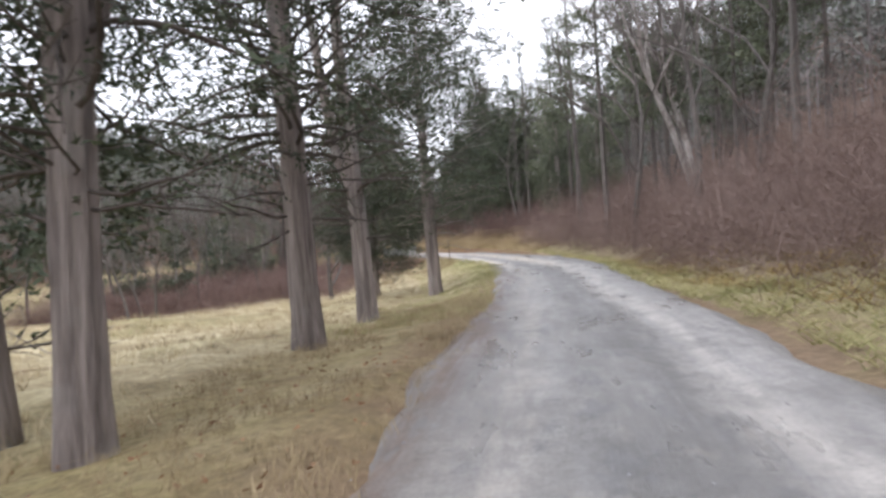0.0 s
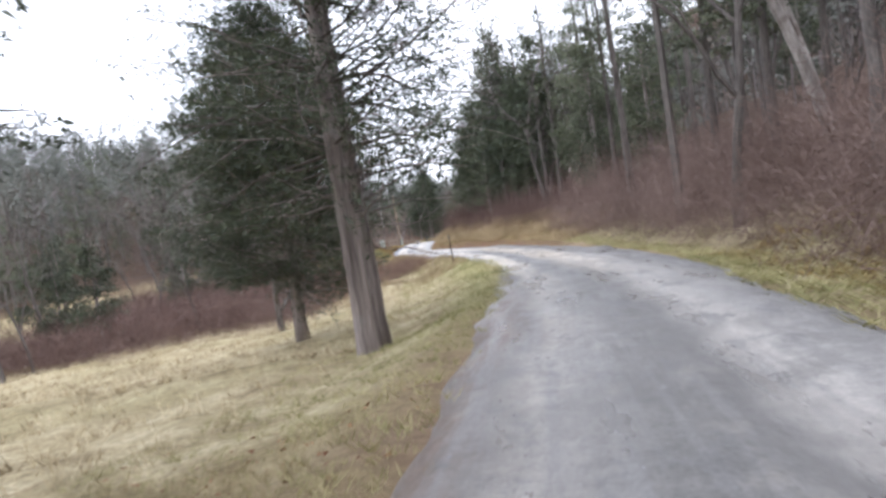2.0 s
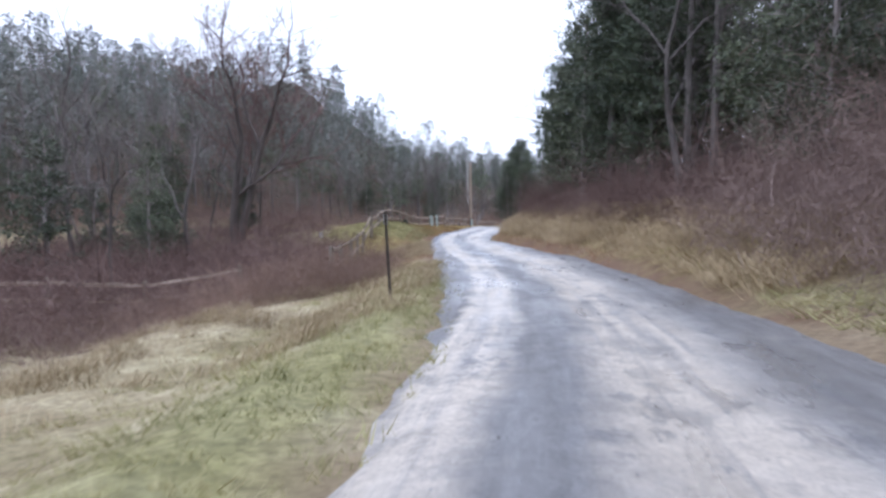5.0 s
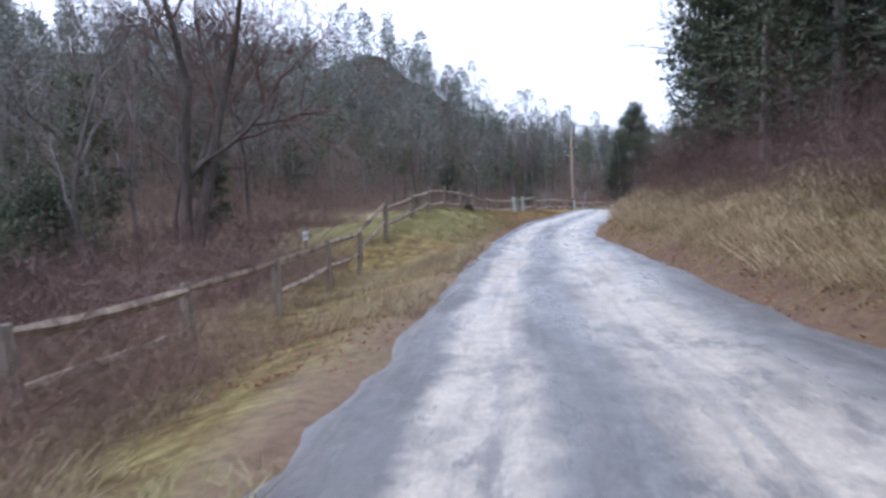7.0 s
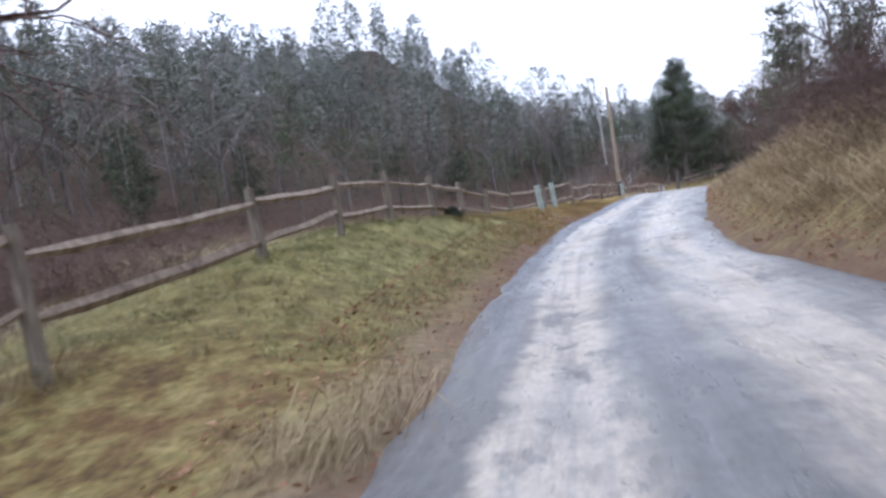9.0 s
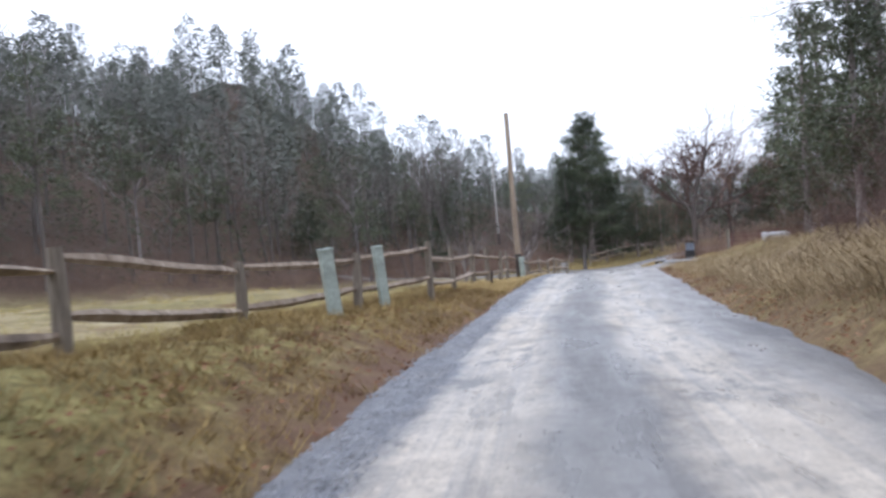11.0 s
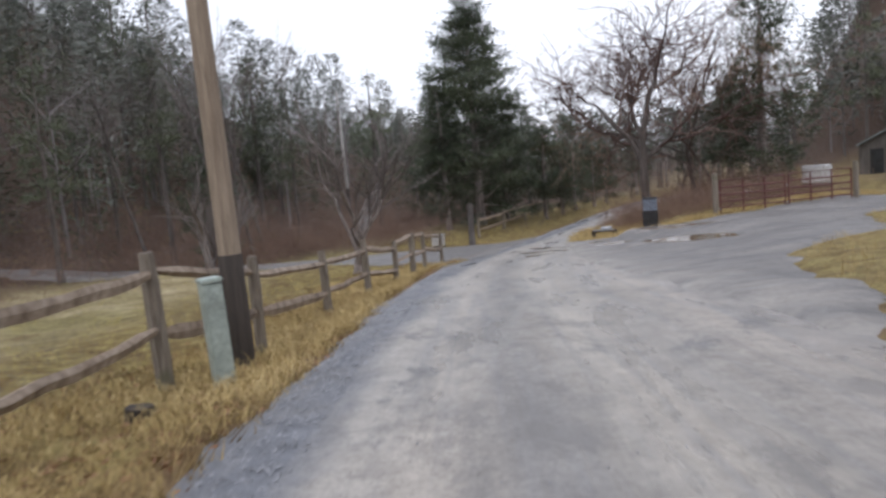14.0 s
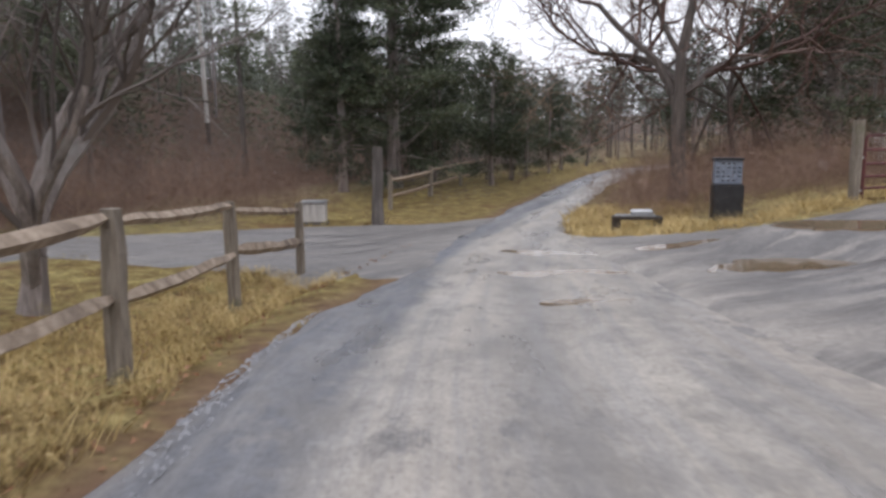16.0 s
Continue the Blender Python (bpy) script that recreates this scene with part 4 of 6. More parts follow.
def bare_tree(seed, height, rad, spread=0.75, levels=4, stems=1, low=0.28, material=None, twig=None, name="bare_tree", twigs=7, kids=(4, 7), bole=0.5, first=(0.5, 0.78), wander=0.15, thick=(0.45, 0.7)):
    """A leafless tree: limbs that fork down to fine twigs."""
    rng = np.random.default_rng(seed)
    tb, cb = Build(), Build()
    P, D, Ln = [], [], []

    def grow(p, d, length, r, lev):
        n = 5
        pts = bend(p, d, length, rng, n, wander if lev else 0.07, 0.02)
        rr = np.linspace(r, r * 0.55, n + 1)
        if lev == 0:
            rr = rr + r * 0.4 * np.exp(-np.arange(n + 1) * 2.2)
        (tb if lev < 2 else cb).tube(pts, rr, 8 if lev == 0 else (5 if lev < 2 else 3), cap=False)
        ax = pts[-1] - pts[0]
        ax /= np.linalg.norm(ax)
        if lev >= levels:
            for _ in range(twigs):
                k = rng.uniform(0.1, 1) * n
                P.append([np.interp(k, np.arange(n + 1), pts[:, j]) for j in range(3)])
                D.append(ax + rng.normal(0, 0.6, 3))
                Ln.append(length * rng.uniform(0.4, 0.9))
            return
        for c in range(rng.integers(*kids)):
            k = (low + (1 - low) * rng.random() if lev == 0 else rng.uniform(0.25, 1.0)) * n
            q = np.array([np.interp(k, np.arange(n + 1), pts[:, j]) for j in range(3)])
            side = rng.normal(size=3)
            side -= ax * (side @ ax)
            side /= np.linalg.norm(side)
            dd = ax * (1 - spread * 0.55) + side * spread + np.array([0, 0, 0.25])
            rk = np.interp(k, np.arange(n + 1), rr)
            grow(q, dd, length * rng.uniform(*(first if lev == 0 else (0.5, 0.78))), rk * rng.uniform(*thick), lev + 1)
        grow(pts[-1], ax + rng.normal(0, 0.15, 3), length * (0.65 if lev else sum(first) * 0.5), rr[-1], lev + 1)

    for s in range(stems):
        a = rng.uniform(0, 6.28)
        o = 0.0 if stems == 1 else 0.2
        grow((o * math.cos(a), o * math.sin(a), -0.25), (0.25 * (stems > 1) * math.cos(a), 0.25 * (stems > 1) * math.sin(a), 1), height * bole, rad, 0)
    cb.tris(cone_tris(P, D, np.array(Ln), 0.005 + rad * 0.014, rng))
    root = thing(name, Matrix.Identity(4), "", "tree")
    part("trunk", tb, material or M_BARK_GREY, root)
    part("crown", cb, twig or M_TWIG_GREY, root)
    return root


def plant(ob, x, y, turn=0.0, size=1.0, label="", group="", sink=0.05, tilt=(0, 0)):
    """Puts a tree or a copy of it on the ground."""
    z = ground_z(x, y) - sink
    ob.matrix_basis = pose(x, y, z, tilt[0], tilt[1], turn) @ Matrix.Diagonal((size, size, size, 1))
    return tagged(ob, label, "", group)


def again(ob, x, y, turn, size, label="", tilt=(0, 0)):
    o = copy_thing(ob, pose(x, y, ground_z(x, y) - 0.05, tilt[0], tilt[1], turn))
    o.scale = (size, size, size * (0.92 + 0.16 * random.random()))
    return tagged(o, label)


# the four old cedars beside the lane
CEDARS = [(-19.22, -44.6, 11.0, 0.155, 4.2, 41, 0.9, "tall old cedar with shaggy grey-brown bark on the verge"),
          (-16.9, -39.6, 11.5, 0.2, 4.6, 42, 2.4, "old cedar with reddish peeling bark and bare low limbs"),
          (-14.85, -34.3, 10.5, 0.2, 5.4, 43, 0.2, "leaning old cedar with a forked limb, on the grass verge"),
          (-10.78, -26.45, 10.0, 0.155, 5.2, 44, 4.0, "thick cedar with dense dark crown at the bend")]
for x, y, h, r, reach, seed, turn, label in CEDARS:
    low = 3.0 if seed == 44 else 2.4
    fine = seed == 44
    t = conifer(seed, h, r, low, reach, 130, 560 if fine else 450, 0.075 if fine else 0.085, M_CEDAR, M_BARK, dead=3 if fine else 14, name="cedar_tree", sides=30, spread=0.17 if fine else 0.13, droop=-0.03 if fine else -0.075, flute=0.17, forks={41: ((3.0, 0.0, 0.16),), 43: ((3.1, 2.2, 0.13),)}.get(seed, ()))
    plant(t, x, y, math.degrees(turn), 1.0, label, "cedars along the lane", tilt=(4.7, 1.7) if seed == 41 else (0, 0))
t = conifer(45, 9.0, 0.15, 2.4, 4.4, 130, 560, 0.075, M_CEDAR, M_BARK, dead=3, name="cedar_tree", sides=12)
plant(t, -10.42, -25.75, 40, 1.0, "slimmer cedar growing close behind another trunk", "cedars along the lane")
t = conifer(47, 8.0, 0.13, 1.1, 3.3, 250, 1500, 0.06, M_CEDAR, M_BARK, dead=8, name="cedar_tree", sides=12, spread=0.15)
plant(t, -11.4, -20.6, 150, 1.0, "dense dark cedar hanging low over the meadow grass", "cedars along the lane")
t = conifer(46, 9.0, 0.12, 1.0, 2.4, 110, 400, 0.10, M_CEDAR, M_BARK, dead=10, name="cedar_tree", sides=12)
plant(t, -20.0, -43.3, 10, 1.0, "shaggy cedar with foliage down to its foot", "cedars along the lane")

# kinds of tree for the woods
PINE_A = conifer(51, 15.0, 0.15, 6.0, 2.6, 38, 190, 0.19, M_PINE, M_BARK_GREY, dead=7, shape="pine", name="pine_tree", sides=8, spread=0.17)
PINE_B = conifer(52, 13.0, 0.13, 4.0, 2.4, 36, 190, 0.19, M_PINE, M_BARK_GREY, dead=7, shape="pine", name="pine_tree", sides=8, spread=0.17)
PINE_C = conifer(53, 17.0, 0.17, 8.5, 2.8, 36, 190, 0.19, M_PINE, M_BARK_GREY, dead=8, shape="pine", name="pine_tree", sides=8, spread=0.17)
CONE_A = conifer(54, 8.0, 0.12, 0.3, 2.0, 80, 110, 0.19, M_CEDAR, M_BARK, dead=2, name="cedar_tree", sides=8)
CONE_B = conifer(55, 6.0, 0.10, 0.3, 1.7, 76, 130, 0.17, M_CEDAR, M_BARK, dead=2, name="cedar_tree", sides=8)
# cedar in the paler pine green, so it carries that haze too
CONE_N = conifer(57, 8.0, 0.12, 0.5, 1.9, 85, 140, 0.165, M_PINE, M_BARK, dead=2, name="cedar_tree", sides=8)
PINE_D = conifer(59, 12.5, 0.14, 3.0, 2.7, 50, 170, 0.16, M_CEDAR, M_BARK_GREY, dead=8, shape="pine", name="pine_tree", sides=8, spread=0.15)
CONE_D = conifer(58, 8.0, 0.13, 0.6, 2.1, 110, 190, 0.15, M_CEDAR, M_BARK_GREY, dead=4, name="cedar_tree", sides=8)
BARE_A = bare_tree(61, 11.0, 0.14, 0.6, 3, low=0.4, kids=(3, 5), twigs=6)
BARE_B = bare_tree(62, 9.0, 0.11, 0.7, 3, low=0.3, kids=(3, 5), twigs=6)
BARE_C = bare_tree(63, 14.0, 0.15, 0.5, 3, low=0.5, kids=(3, 5), twigs=6)


def at_offset(wy, off):
    """The place at an offset from the way where the way's y is wy."""
    i = int(np.searchsorted(WAY[:, 1], wy))
    i = min(max(i, 0), len(WAY) - 1)
    return WAY[i, 0] + TAN[i, 1] * off, WAY[i, 1] - TAN[i, 0] * off


LABELS = {"pine_tree": "tall thin pine with a bare lower trunk and open crown", "cedar_tree": "dense dark green cedar", "bare_tree": "leafless grey tree with fine twigs"}
KINDS = [PINE_A, PINE_B, PINE_C, CONE_A, CONE_B, CONE_N, CONE_D, PINE_D, BARE_A, BARE_B, BARE_C]
for k in KINDS:
    tagged(k, LABELS[k.name.split(".")[0]], "tree", "trees of the woods")
FIRST = {}
rng = np.random.default_rng(9)


def wood(kind, x, y, size):
    turn = float(rng.uniform(0, 360))
    if kind not in FIRST:
        FIRST[kind] = kind
        plant(kind, x, y, turn, size)
    else:
        again(kind, x, y, turn, size)


# the wood on the bank, beyond the thicket
taken = []
for row, (o0, o1, n) in enumerate([(7.0, 9.5, 26), (9.5, 15, 44), (15, 25, 36)]):
    for k in range(n):
        wy = -72 + (112 + 4 * row) * (k + rng.uniform(0.1, 0.9)) / n
        if wy > 42:
            continue
        x, y = at_offset(wy, rng.uniform(o0, o1))
        if any((x - a) ** 2 + (y - b) ** 2 < 1.6 for a, b in taken):
            continue
        taken.append((x, y))
        p = rng.random()
        kind = PINE_A if p < 0.2 else PINE_B if p < 0.36 else PINE_C if p < 0.52 else CONE_A if p < 0.72 else BARE_A if p < 0.8 else BARE_B if p < 0.88 else BARE_C
        if kind is CONE_A and -32 < wy < -8:
            kind = PINE_B
        wood(CONE_N if kind is CONE_A and row < 2 else kind, x, y, float(rng.uniform(0.8, 1.15)))
for x, y, kind, size in [(-0.9, -27.4, BARE_C, 1.0), (-0.2, -22.5, BARE_A, 1.0), (1.5, -17.5, PINE_A, 1.0), (9.4, 7.9, PINE_A, 1.0), (8.6, 16.1, PINE_C, 0.95), (8.5, 20.0, CONE_N, 1.2), (14.6, 47.5, CONE_N, 0.8), (16.5, 46.0, BARE_B, 1.0),
                         (9.8, 4.5, CONE_N, 1.15), (10.2, 11.0, CONE_N, 1.2), (10.4, 13.8, CONE_N, 1.0), (11.5, 17.5, CONE_N, 1.25), (12.5, 8.5, CONE_N, 1.3), (12.0, 22.5, CONE_N, 1.1), (12.5, 26.0, CONE_N, 0.9), (8.2, 0.5, CONE_N, 1.0), (7.0, -4.0, PINE_A, 0.9), (4.2, -10.0, PINE_C, 0.95),
                         (22.0, 57.0, PINE_B, 0.75), (20.5, 54.5, CONE_N, 1.15), (19.5, 51.0, BARE_A, 0.9), (24.0, 60.0, CONE_N, 1.0), (23.0, 52.0, PINE_A, 0.8),
                         (15.8, 51.5, CONE_N, 0.75), (18.0, 54.0, CONE_N, 0.9)]:
    wood(kind, x, y, size)
# tall cedars crowding the top of the bank
for wy, off, size, kind in ((13.5, 8.4, 1.0, PINE_D), (17.0, 7.9, 1.1, PINE_D), (20.0, 8.8, 1.0, PINE_D), (23.0, 8.1, 1.1, PINE_D), (26.0, 8.9, 0.95, PINE_D), (15.2, 11.5, 1.35, CONE_D), (12.0, 9.5, 1.2, CONE_D), (19.0, 10.8, 1.05, PINE_D), (9.5, 8.2, 1.0, PINE_D), (18.3, 8.6, 1.4, CONE_D), (16.4, 8.0, 1.3, CONE_D), (14.6, 9.0, 1.4, CONE_D), (12.8, 8.0, 1.3, CONE_D)):
    wood(kind, *at_offset(wy, off), size)
M_BARK_PALE = surface("pale_flaking_bark", (0.20, 0.175, 0.16), (0.50, 0.46, 0.43), 2.5, 14.0, 0.9, 0.6, 0.02, stretch=(1, 1, 0.3), stain=((0.16, 0.13, 0.115), 1.6))
t = bare_tree(95, 15.0, 0.2, 0.5, 3, stems=2, low=0.55, material=M_BARK_PALE, twig=M_TWIG_GREY, name="bare_tree", twigs=5, kids=(4, 6))
plant(t, 3.7, -22.0, 30, 1.0, "tall leafless tree with two pale flaking stems on the bank", "trees of the bank")
# big trees past the junction and along the far edge
t = conifer(71, 13.6, 0.26, 0.7, 5.1, 230, 760, 0.14, M_CEDAR, M_BARK, dead=3, shape="tier", name="cedar_tree", sides=10, spread=0.13, droop=-0.03)
plant(t, 24.6, 99.8, 30, 1.0, "big dark spreading cedar beside the junction", "trees past the junction")
t = conifer(72, 11.0, 0.2, 0.8, 3.0, 120, 240, 0.17, M_CEDAR, M_BARK, dead=3, name="cedar_tree", sides=10)
plant(t, 22.3, 98.9, 200, 0.78, "dark cedar crowding a bigger one", "trees past the junction")
t = conifer(73, 11.5, 0.25, 0.6, 4.0, 150, 240, 0.18, M_CEDAR, M_BARK, dead=4, name="cedar_tree", sides=10)
plant(t, 38.5, 91.5, 80, 1.0, "wide dark cedar standing behind the red gate", "trees past the junction")
t = bare_tree(74, 10.0, 0.23, 0.95, 4, stems=1, low=0.55, material=M_BARK_DARK, twig=M_TWIG_DEEP, name="bare_tree", twigs=4, kids=(4, 6), bole=0.38, first=(0.95, 1.25), wander=0.22, thick=(0.6, 0.8))
plant(t, 29.8, 89.0, 0, 1.2, "spreading leafless tree with crooked arching limbs", "trees past the junction")
t = bare_tree(75, 11.0, 0.14, 0.85, 4, low=0.75, material=M_BARK_DARK, twig=M_TWIG_DARK, name="bare_tree", twigs=5, kids=(4, 5), bole=0.25, first=(0.9, 1.5))
plant(t, 34.2, 91.5, 120, 1.2, "leafless grey tree in the thicket", "trees past the junction")
t = conifer(76, 8.6, 0.16, 0.3, 2.4, 110, 200, 0.17, M_CEDAR, M_BARK, dead=2, name="cedar_tree", sides=8)
plant(t, 42.5, 125.3, 0, 1.0, "pointed cedar beside the far lane", "trees past the junction")
for x, y, k, sz in [(39.5, 120, CONE_B, 0.9), (45.5, 127.5, CONE_A, 0.85), (36.0, 117, CONE_B, 1.0), (48.0, 122, CONE_A, 0.8), (33.0, 112.5, CONE_A, 0.85), (30.0, 108.5, CONE_B, 1.1),
                    (27.0, 104.5, CONE_B, 1.0), (44.0, 116.0, BARE_B, 0.8), (43.0, 104.0, CONE_A, 1.0), (46.5, 99.0, BARE_A, 0.9), (41.0, 97.5, CONE_B, 1.2), (36.5, 96.5, BARE_B, 0.8), (46, 88, CONE_A, 1.1), (50.5, 82, BARE_A, 1.0), (54, 90, PINE_B, 0.9),
                    (29.3, 100.6, CONE_B, 0.95), (31.6, 103.2, CONE_B, 0.85), (33.6, 105.4, CONE_A, 0.62), (36.4, 108.0, CONE_B, 0.75), (39.0, 111.0, CONE_B, 0.8), (27.0, 101.5, CONE_A, 0.7), (64, 101, PINE_A, 1.0), (58, 91, PINE_A, 1.05), (67, 104, PINE_C, 1.0), (55, 86, CONE_A, 1.4), (60, 84, PINE_B, 1.2), (65, 92, PINE_C, 1.05), (48.5, 105, BARE_C, 0.9), (64, 110, PINE_B, 1.1)]:
    wood(k, x, y, sz)

def pole_view(x, y):
    """The gap through which the pole at the wood's edge is seen from the lane."""
    return (y > 84) & (y < 118) & (x > 17.8 + (y - 117) * 0.19) & (x < 20.2 + (y - 117) * 0.07)


# front of the wood across the field
for k in range(46):
    p = -75 + 106 * (k + rng.uniform(0, 1)) / 46
    q = rng.uniform(1, 9)
    x, y = -12 + 0.72 * p - 0.69 * q, 67 + 0.69 * p + 0.72 * q
    if along(x, y)[1][0] > -11 or pole_view(x, y):
        continue
    u = rng.random()
    wood(CONE_A if u < 0.4 else PINE_B if u < 0.55 else PINE_A if u < 0.68 else BARE_A if u < 0.86 else BARE_C, x, y, float(rng.uniform(0.75, 1.05)) * (1.0 if p < 5 else 0.75))
for k in range(34):
    p, q = 29 + 36 * (k + rng.uniform(0, 1)) / 34, rng.uniform(1, 16)
    x, y = -12 + 0.72 * p - 0.69 * q, 67 + 0.69 * p + 0.72 * q
    if along(x, y)[1][0] > -11 or pole_view(x, y):
        continue
    u = rng.random()
    wood(PINE_B if u < 0.25 else CONE_A if u < 0.48 else PINE_A if u < 0.6 else BARE_A if u < 0.82 else BARE_C, x, y, float(rng.uniform(0.6, 0.8)))
# trees in the damp hollow beside the rail fence
t = bare_tree(77, 13.0, 0.24, 0.85, 4, stems=2, low=0.2, material=M_BARK_DARK, twig=M_TWIG_DEEP, name="bare_tree", twigs=6, kids=(3, 6))
plant(t, -10.0, 25.4, 0, 1.0, "tall dark leafless tree with many crooked limbs", "trees of the hollow")
t = conifer(78, 3.6, 0.14, 0.1, 2.6, 110, 230, 0.13, M_CEDAR, M_BARK, dead=2, name="cedar_bush", sides=8, spread=0.2)
plant(t, -13.5, 22.0, 0, 1.0, "wide low dark cedar bush in the hollow", "trees of the hollow")
t = bare_tree(79, 7.5, 0.14, 1.0, 3, low=0.15, name="bare_tree", twigs=3, kids=(3, 5), first=(0.5, 0.9))
plant(t, -11.3, -9.5, 60, 1.0, "dead tree with pale low spreading limbs", "trees of the hollow")
for x, y, kind, size in [(-22, -6, BARE_B, 0.85), (-24, -12, BARE_A, 0.8), (-19.5, 2, CONE_B, 1.0), (-27, -16, BARE_A, 0.9), (-33, -20, BARE_C, 0.9), (-35, -6, PINE_B, 0.95), (-29, 5, BARE_A, 0.9), (-22.5, 8, CONE_B, 0.9), (-38, 2, PINE_A, 0.9), (-26, 27, CONE_A, 0.9), (-31, 33, PINE_B, 0.9), (-22, 37, BARE_B, 0.9), (-40, -12, BARE_A, 1.0), (-36, 20, CONE_A, 1.0), (-20, -18, BARE_B, 0.6),
                         (-12.5, 17.0, CONE_N, 0.75), (-16.0, 15.0, CONE_A, 0.9), (-11.5, 21.0, BARE_A, 0.9), (-14.5, 27.5, CONE_N, 0.9), (-17.0, 21.5, BARE_C, 0.9), (-9.0, 30.0, BARE_B, 0.8), (-13.0, 13.0, BARE_B, 0.8)]:
    wood(kind, x, y, size)
for x, y, kind, size in [(-15.5, 34.0, BARE_A, 1.05), (-19, 30, BARE_C, 0.8), (-12.0, 29.5, BARE_B, 0.8), (-21.5, -3.5, BARE_B, 0.7), (-25.5, 2.0, CONE_A, 0.8), (-29.0, -9.0, BARE_C, 0.9), (-24.0, 12.0, BARE_C, 0.8), (-18.5, 19.0, BARE_B, 0.9), (-31, -1, PINE_B, 0.8),
                         (-14.6, -3.0, BARE_B, 0.62), (-27, 22, CONE_B, 1.0), (-33, 12, BARE_A, 1.0), (-36, -14, PINE_A, 0.8), (-30, -22, BARE_A, 0.9), (-38, -30, BARE_A, 0.9), (-17.0, 24.0, CONE_B, 0.7), (-9.6, 27.0, CONE_B, 0.55)]:
    wood(kind, x, y, size)


# ---------------------------------------------------------------- far woods
def far_conifer(seed, h, reach, n=110, fine=False, low=0.05, leaf=1.0):
    r = np.random.default_rng(seed)
    u = r.random(n) ** 0.75
    a = r.uniform(0, 6.283, n)
    lobes = 0.75 + 0.35 * np.sin(a * 2 + seed) * np.sin(u * 9 + seed)
    rr = reach * np.sin(np.pi * np.clip(u * 0.86 + 0.12, 0, 1)) ** 0.75 * lobes * r.uniform(0.3, 1.1, n)
    p = np.stack([rr * np.cos(a), rr * np.sin(a), h * (low + (1 - low) * u)], 1)
    d = np.stack([np.cos(a), np.sin(a), r.uniform(-0.4, 0.6, n)], 1) + r.normal(0, 0.4, (n, 3))
    if fine:
        return leaf_tris(p, d, leaf * r.uniform(0.35, 0.75, n), leaf * r.uniform(0.035, 0.07, n), r)
    return leaf_tris(p, d, r.uniform(0.4, 0.95, n), r.uniform(0.08, 0.17, n), r)


def far_bare(seed, h):
    r = np.random.default_rng(seed)
    main = cone_tris([(0, 0, 0)], [(0, 0, 1)], h, 0.12, r)
    n = 18
    z = h * r.uniform(0.25, 0.95, n)
    a = r.uniform(0, 6.283, n)
    d = np.stack([np.cos(a), np.sin(a), r.uniform(0.5, 1.6, n)], 1)
    p = np.stack([0 * z, 0 * z, z], 1)
    ln = (h - z) * r.uniform(0.4, 0.8, n) + 0.5
    limbs = leaf_tris(p, d, ln, 0.045, r)
    d /= np.linalg.norm(d, axis=1)[:, None]
    k = r.integers(0, n, 70)
    q = p[k] + d[k] * (ln[k] * r.uniform(0.2, 0.9, 70))[:, None]
    tw = leaf_tris(q, d[k] + r.normal(0, 0.6, (70, 3)), r.uniform(0.6, 1.9, 70), 0.018, r)
    return np.concatenate([main, limbs, tw])


def far_trunk(seed, h):
    r = np.random.default_rng(seed)
    return cone_tris([(0, 0, -0.5)], [(0.02, 0.02, 1)], h, 0.13, r)


def wood_places():
    r = np.random.default_rng(17)
    n = 5200
    p, q = r.uniform(-150, 190, n), r.uniform(5, 84, n)
    x, y = -12 + 0.72 * p - 0.69 * q, 67 + 0.69 * p + 0.72 * q
    i, off = along(x, y)
    keep = (off < -13) & (r.random(n) < np.interp(p, [0, 12, 48, 64], [0.36, 0.5, 0.48, 0.12]))
    a = np.stack([x, y], 1)[keep]
    wy = r.uniform(-95, 70, n)
    ii = np.clip(np.searchsorted(WAY[:, 1], wy), 0, len(WAY) - 1)
    o = r.uniform(22, 62, n)
    b = np.stack([WAY[ii, 0] + TAN[ii, 1] * o, WAY[ii, 1] - TAN[ii, 0] * o], 1)
    b = b[(r.random(n) < 0.11) & ~((b[:, 1] > 52) & (b[:, 0] < 46)) & (b[:, 1] < 75)]
    c = np.stack([r.uniform(54, 150, n), r.uniform(70, 170, n)], 1)
    up, side = (c[:, 0] - 8) * 0.87 + (c[:, 1] - 48) * 0.5, (c[:, 0] - 8) * 0.5 - (c[:, 1] - 48) * 0.87
    c = c[(r.random(n) < 0.2) & (up > 80) & (up < 150) & (side > -52)]
    e = np.stack([r.uniform(20, 75, n), r.uniform(150, 230, n)], 1)
    e = e[(r.random(n) < 0.04)]
    g = np.stack([r.uniform(-75, -38, n), r.uniform(-70, 40, n)], 1)
    g = g[r.random(n) < 0.05]
    return np.concatenate([a, b, c, e, g])


places = wood_places()
places = places[~pole_view(places[:, 0], places[:, 1]) & (np.hypot(places[:, 0] - 60, places[:, 1] - 103) > 7)]
pr = np.random.default_rng(18)
height_of = land(places[:, 0], places[:, 1])
is_bare = pr.random(len(places)) < 0.42
turns = pr.uniform(0, 6.283, len(places))
sizes = pr.uniform(0.8, 1.2, len(places))
depth = (places[:, 0] + 12) * -0.69 + (places[:, 1] - 67) * 0.72
sizes[places[:, 1] > 85] *= 0.8
# distant needles and bare twigs wear the colours with painted haze
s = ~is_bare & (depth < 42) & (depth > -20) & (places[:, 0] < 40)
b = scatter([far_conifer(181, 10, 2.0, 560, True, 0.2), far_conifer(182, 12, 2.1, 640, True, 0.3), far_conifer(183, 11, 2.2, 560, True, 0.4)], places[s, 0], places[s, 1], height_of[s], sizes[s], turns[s])
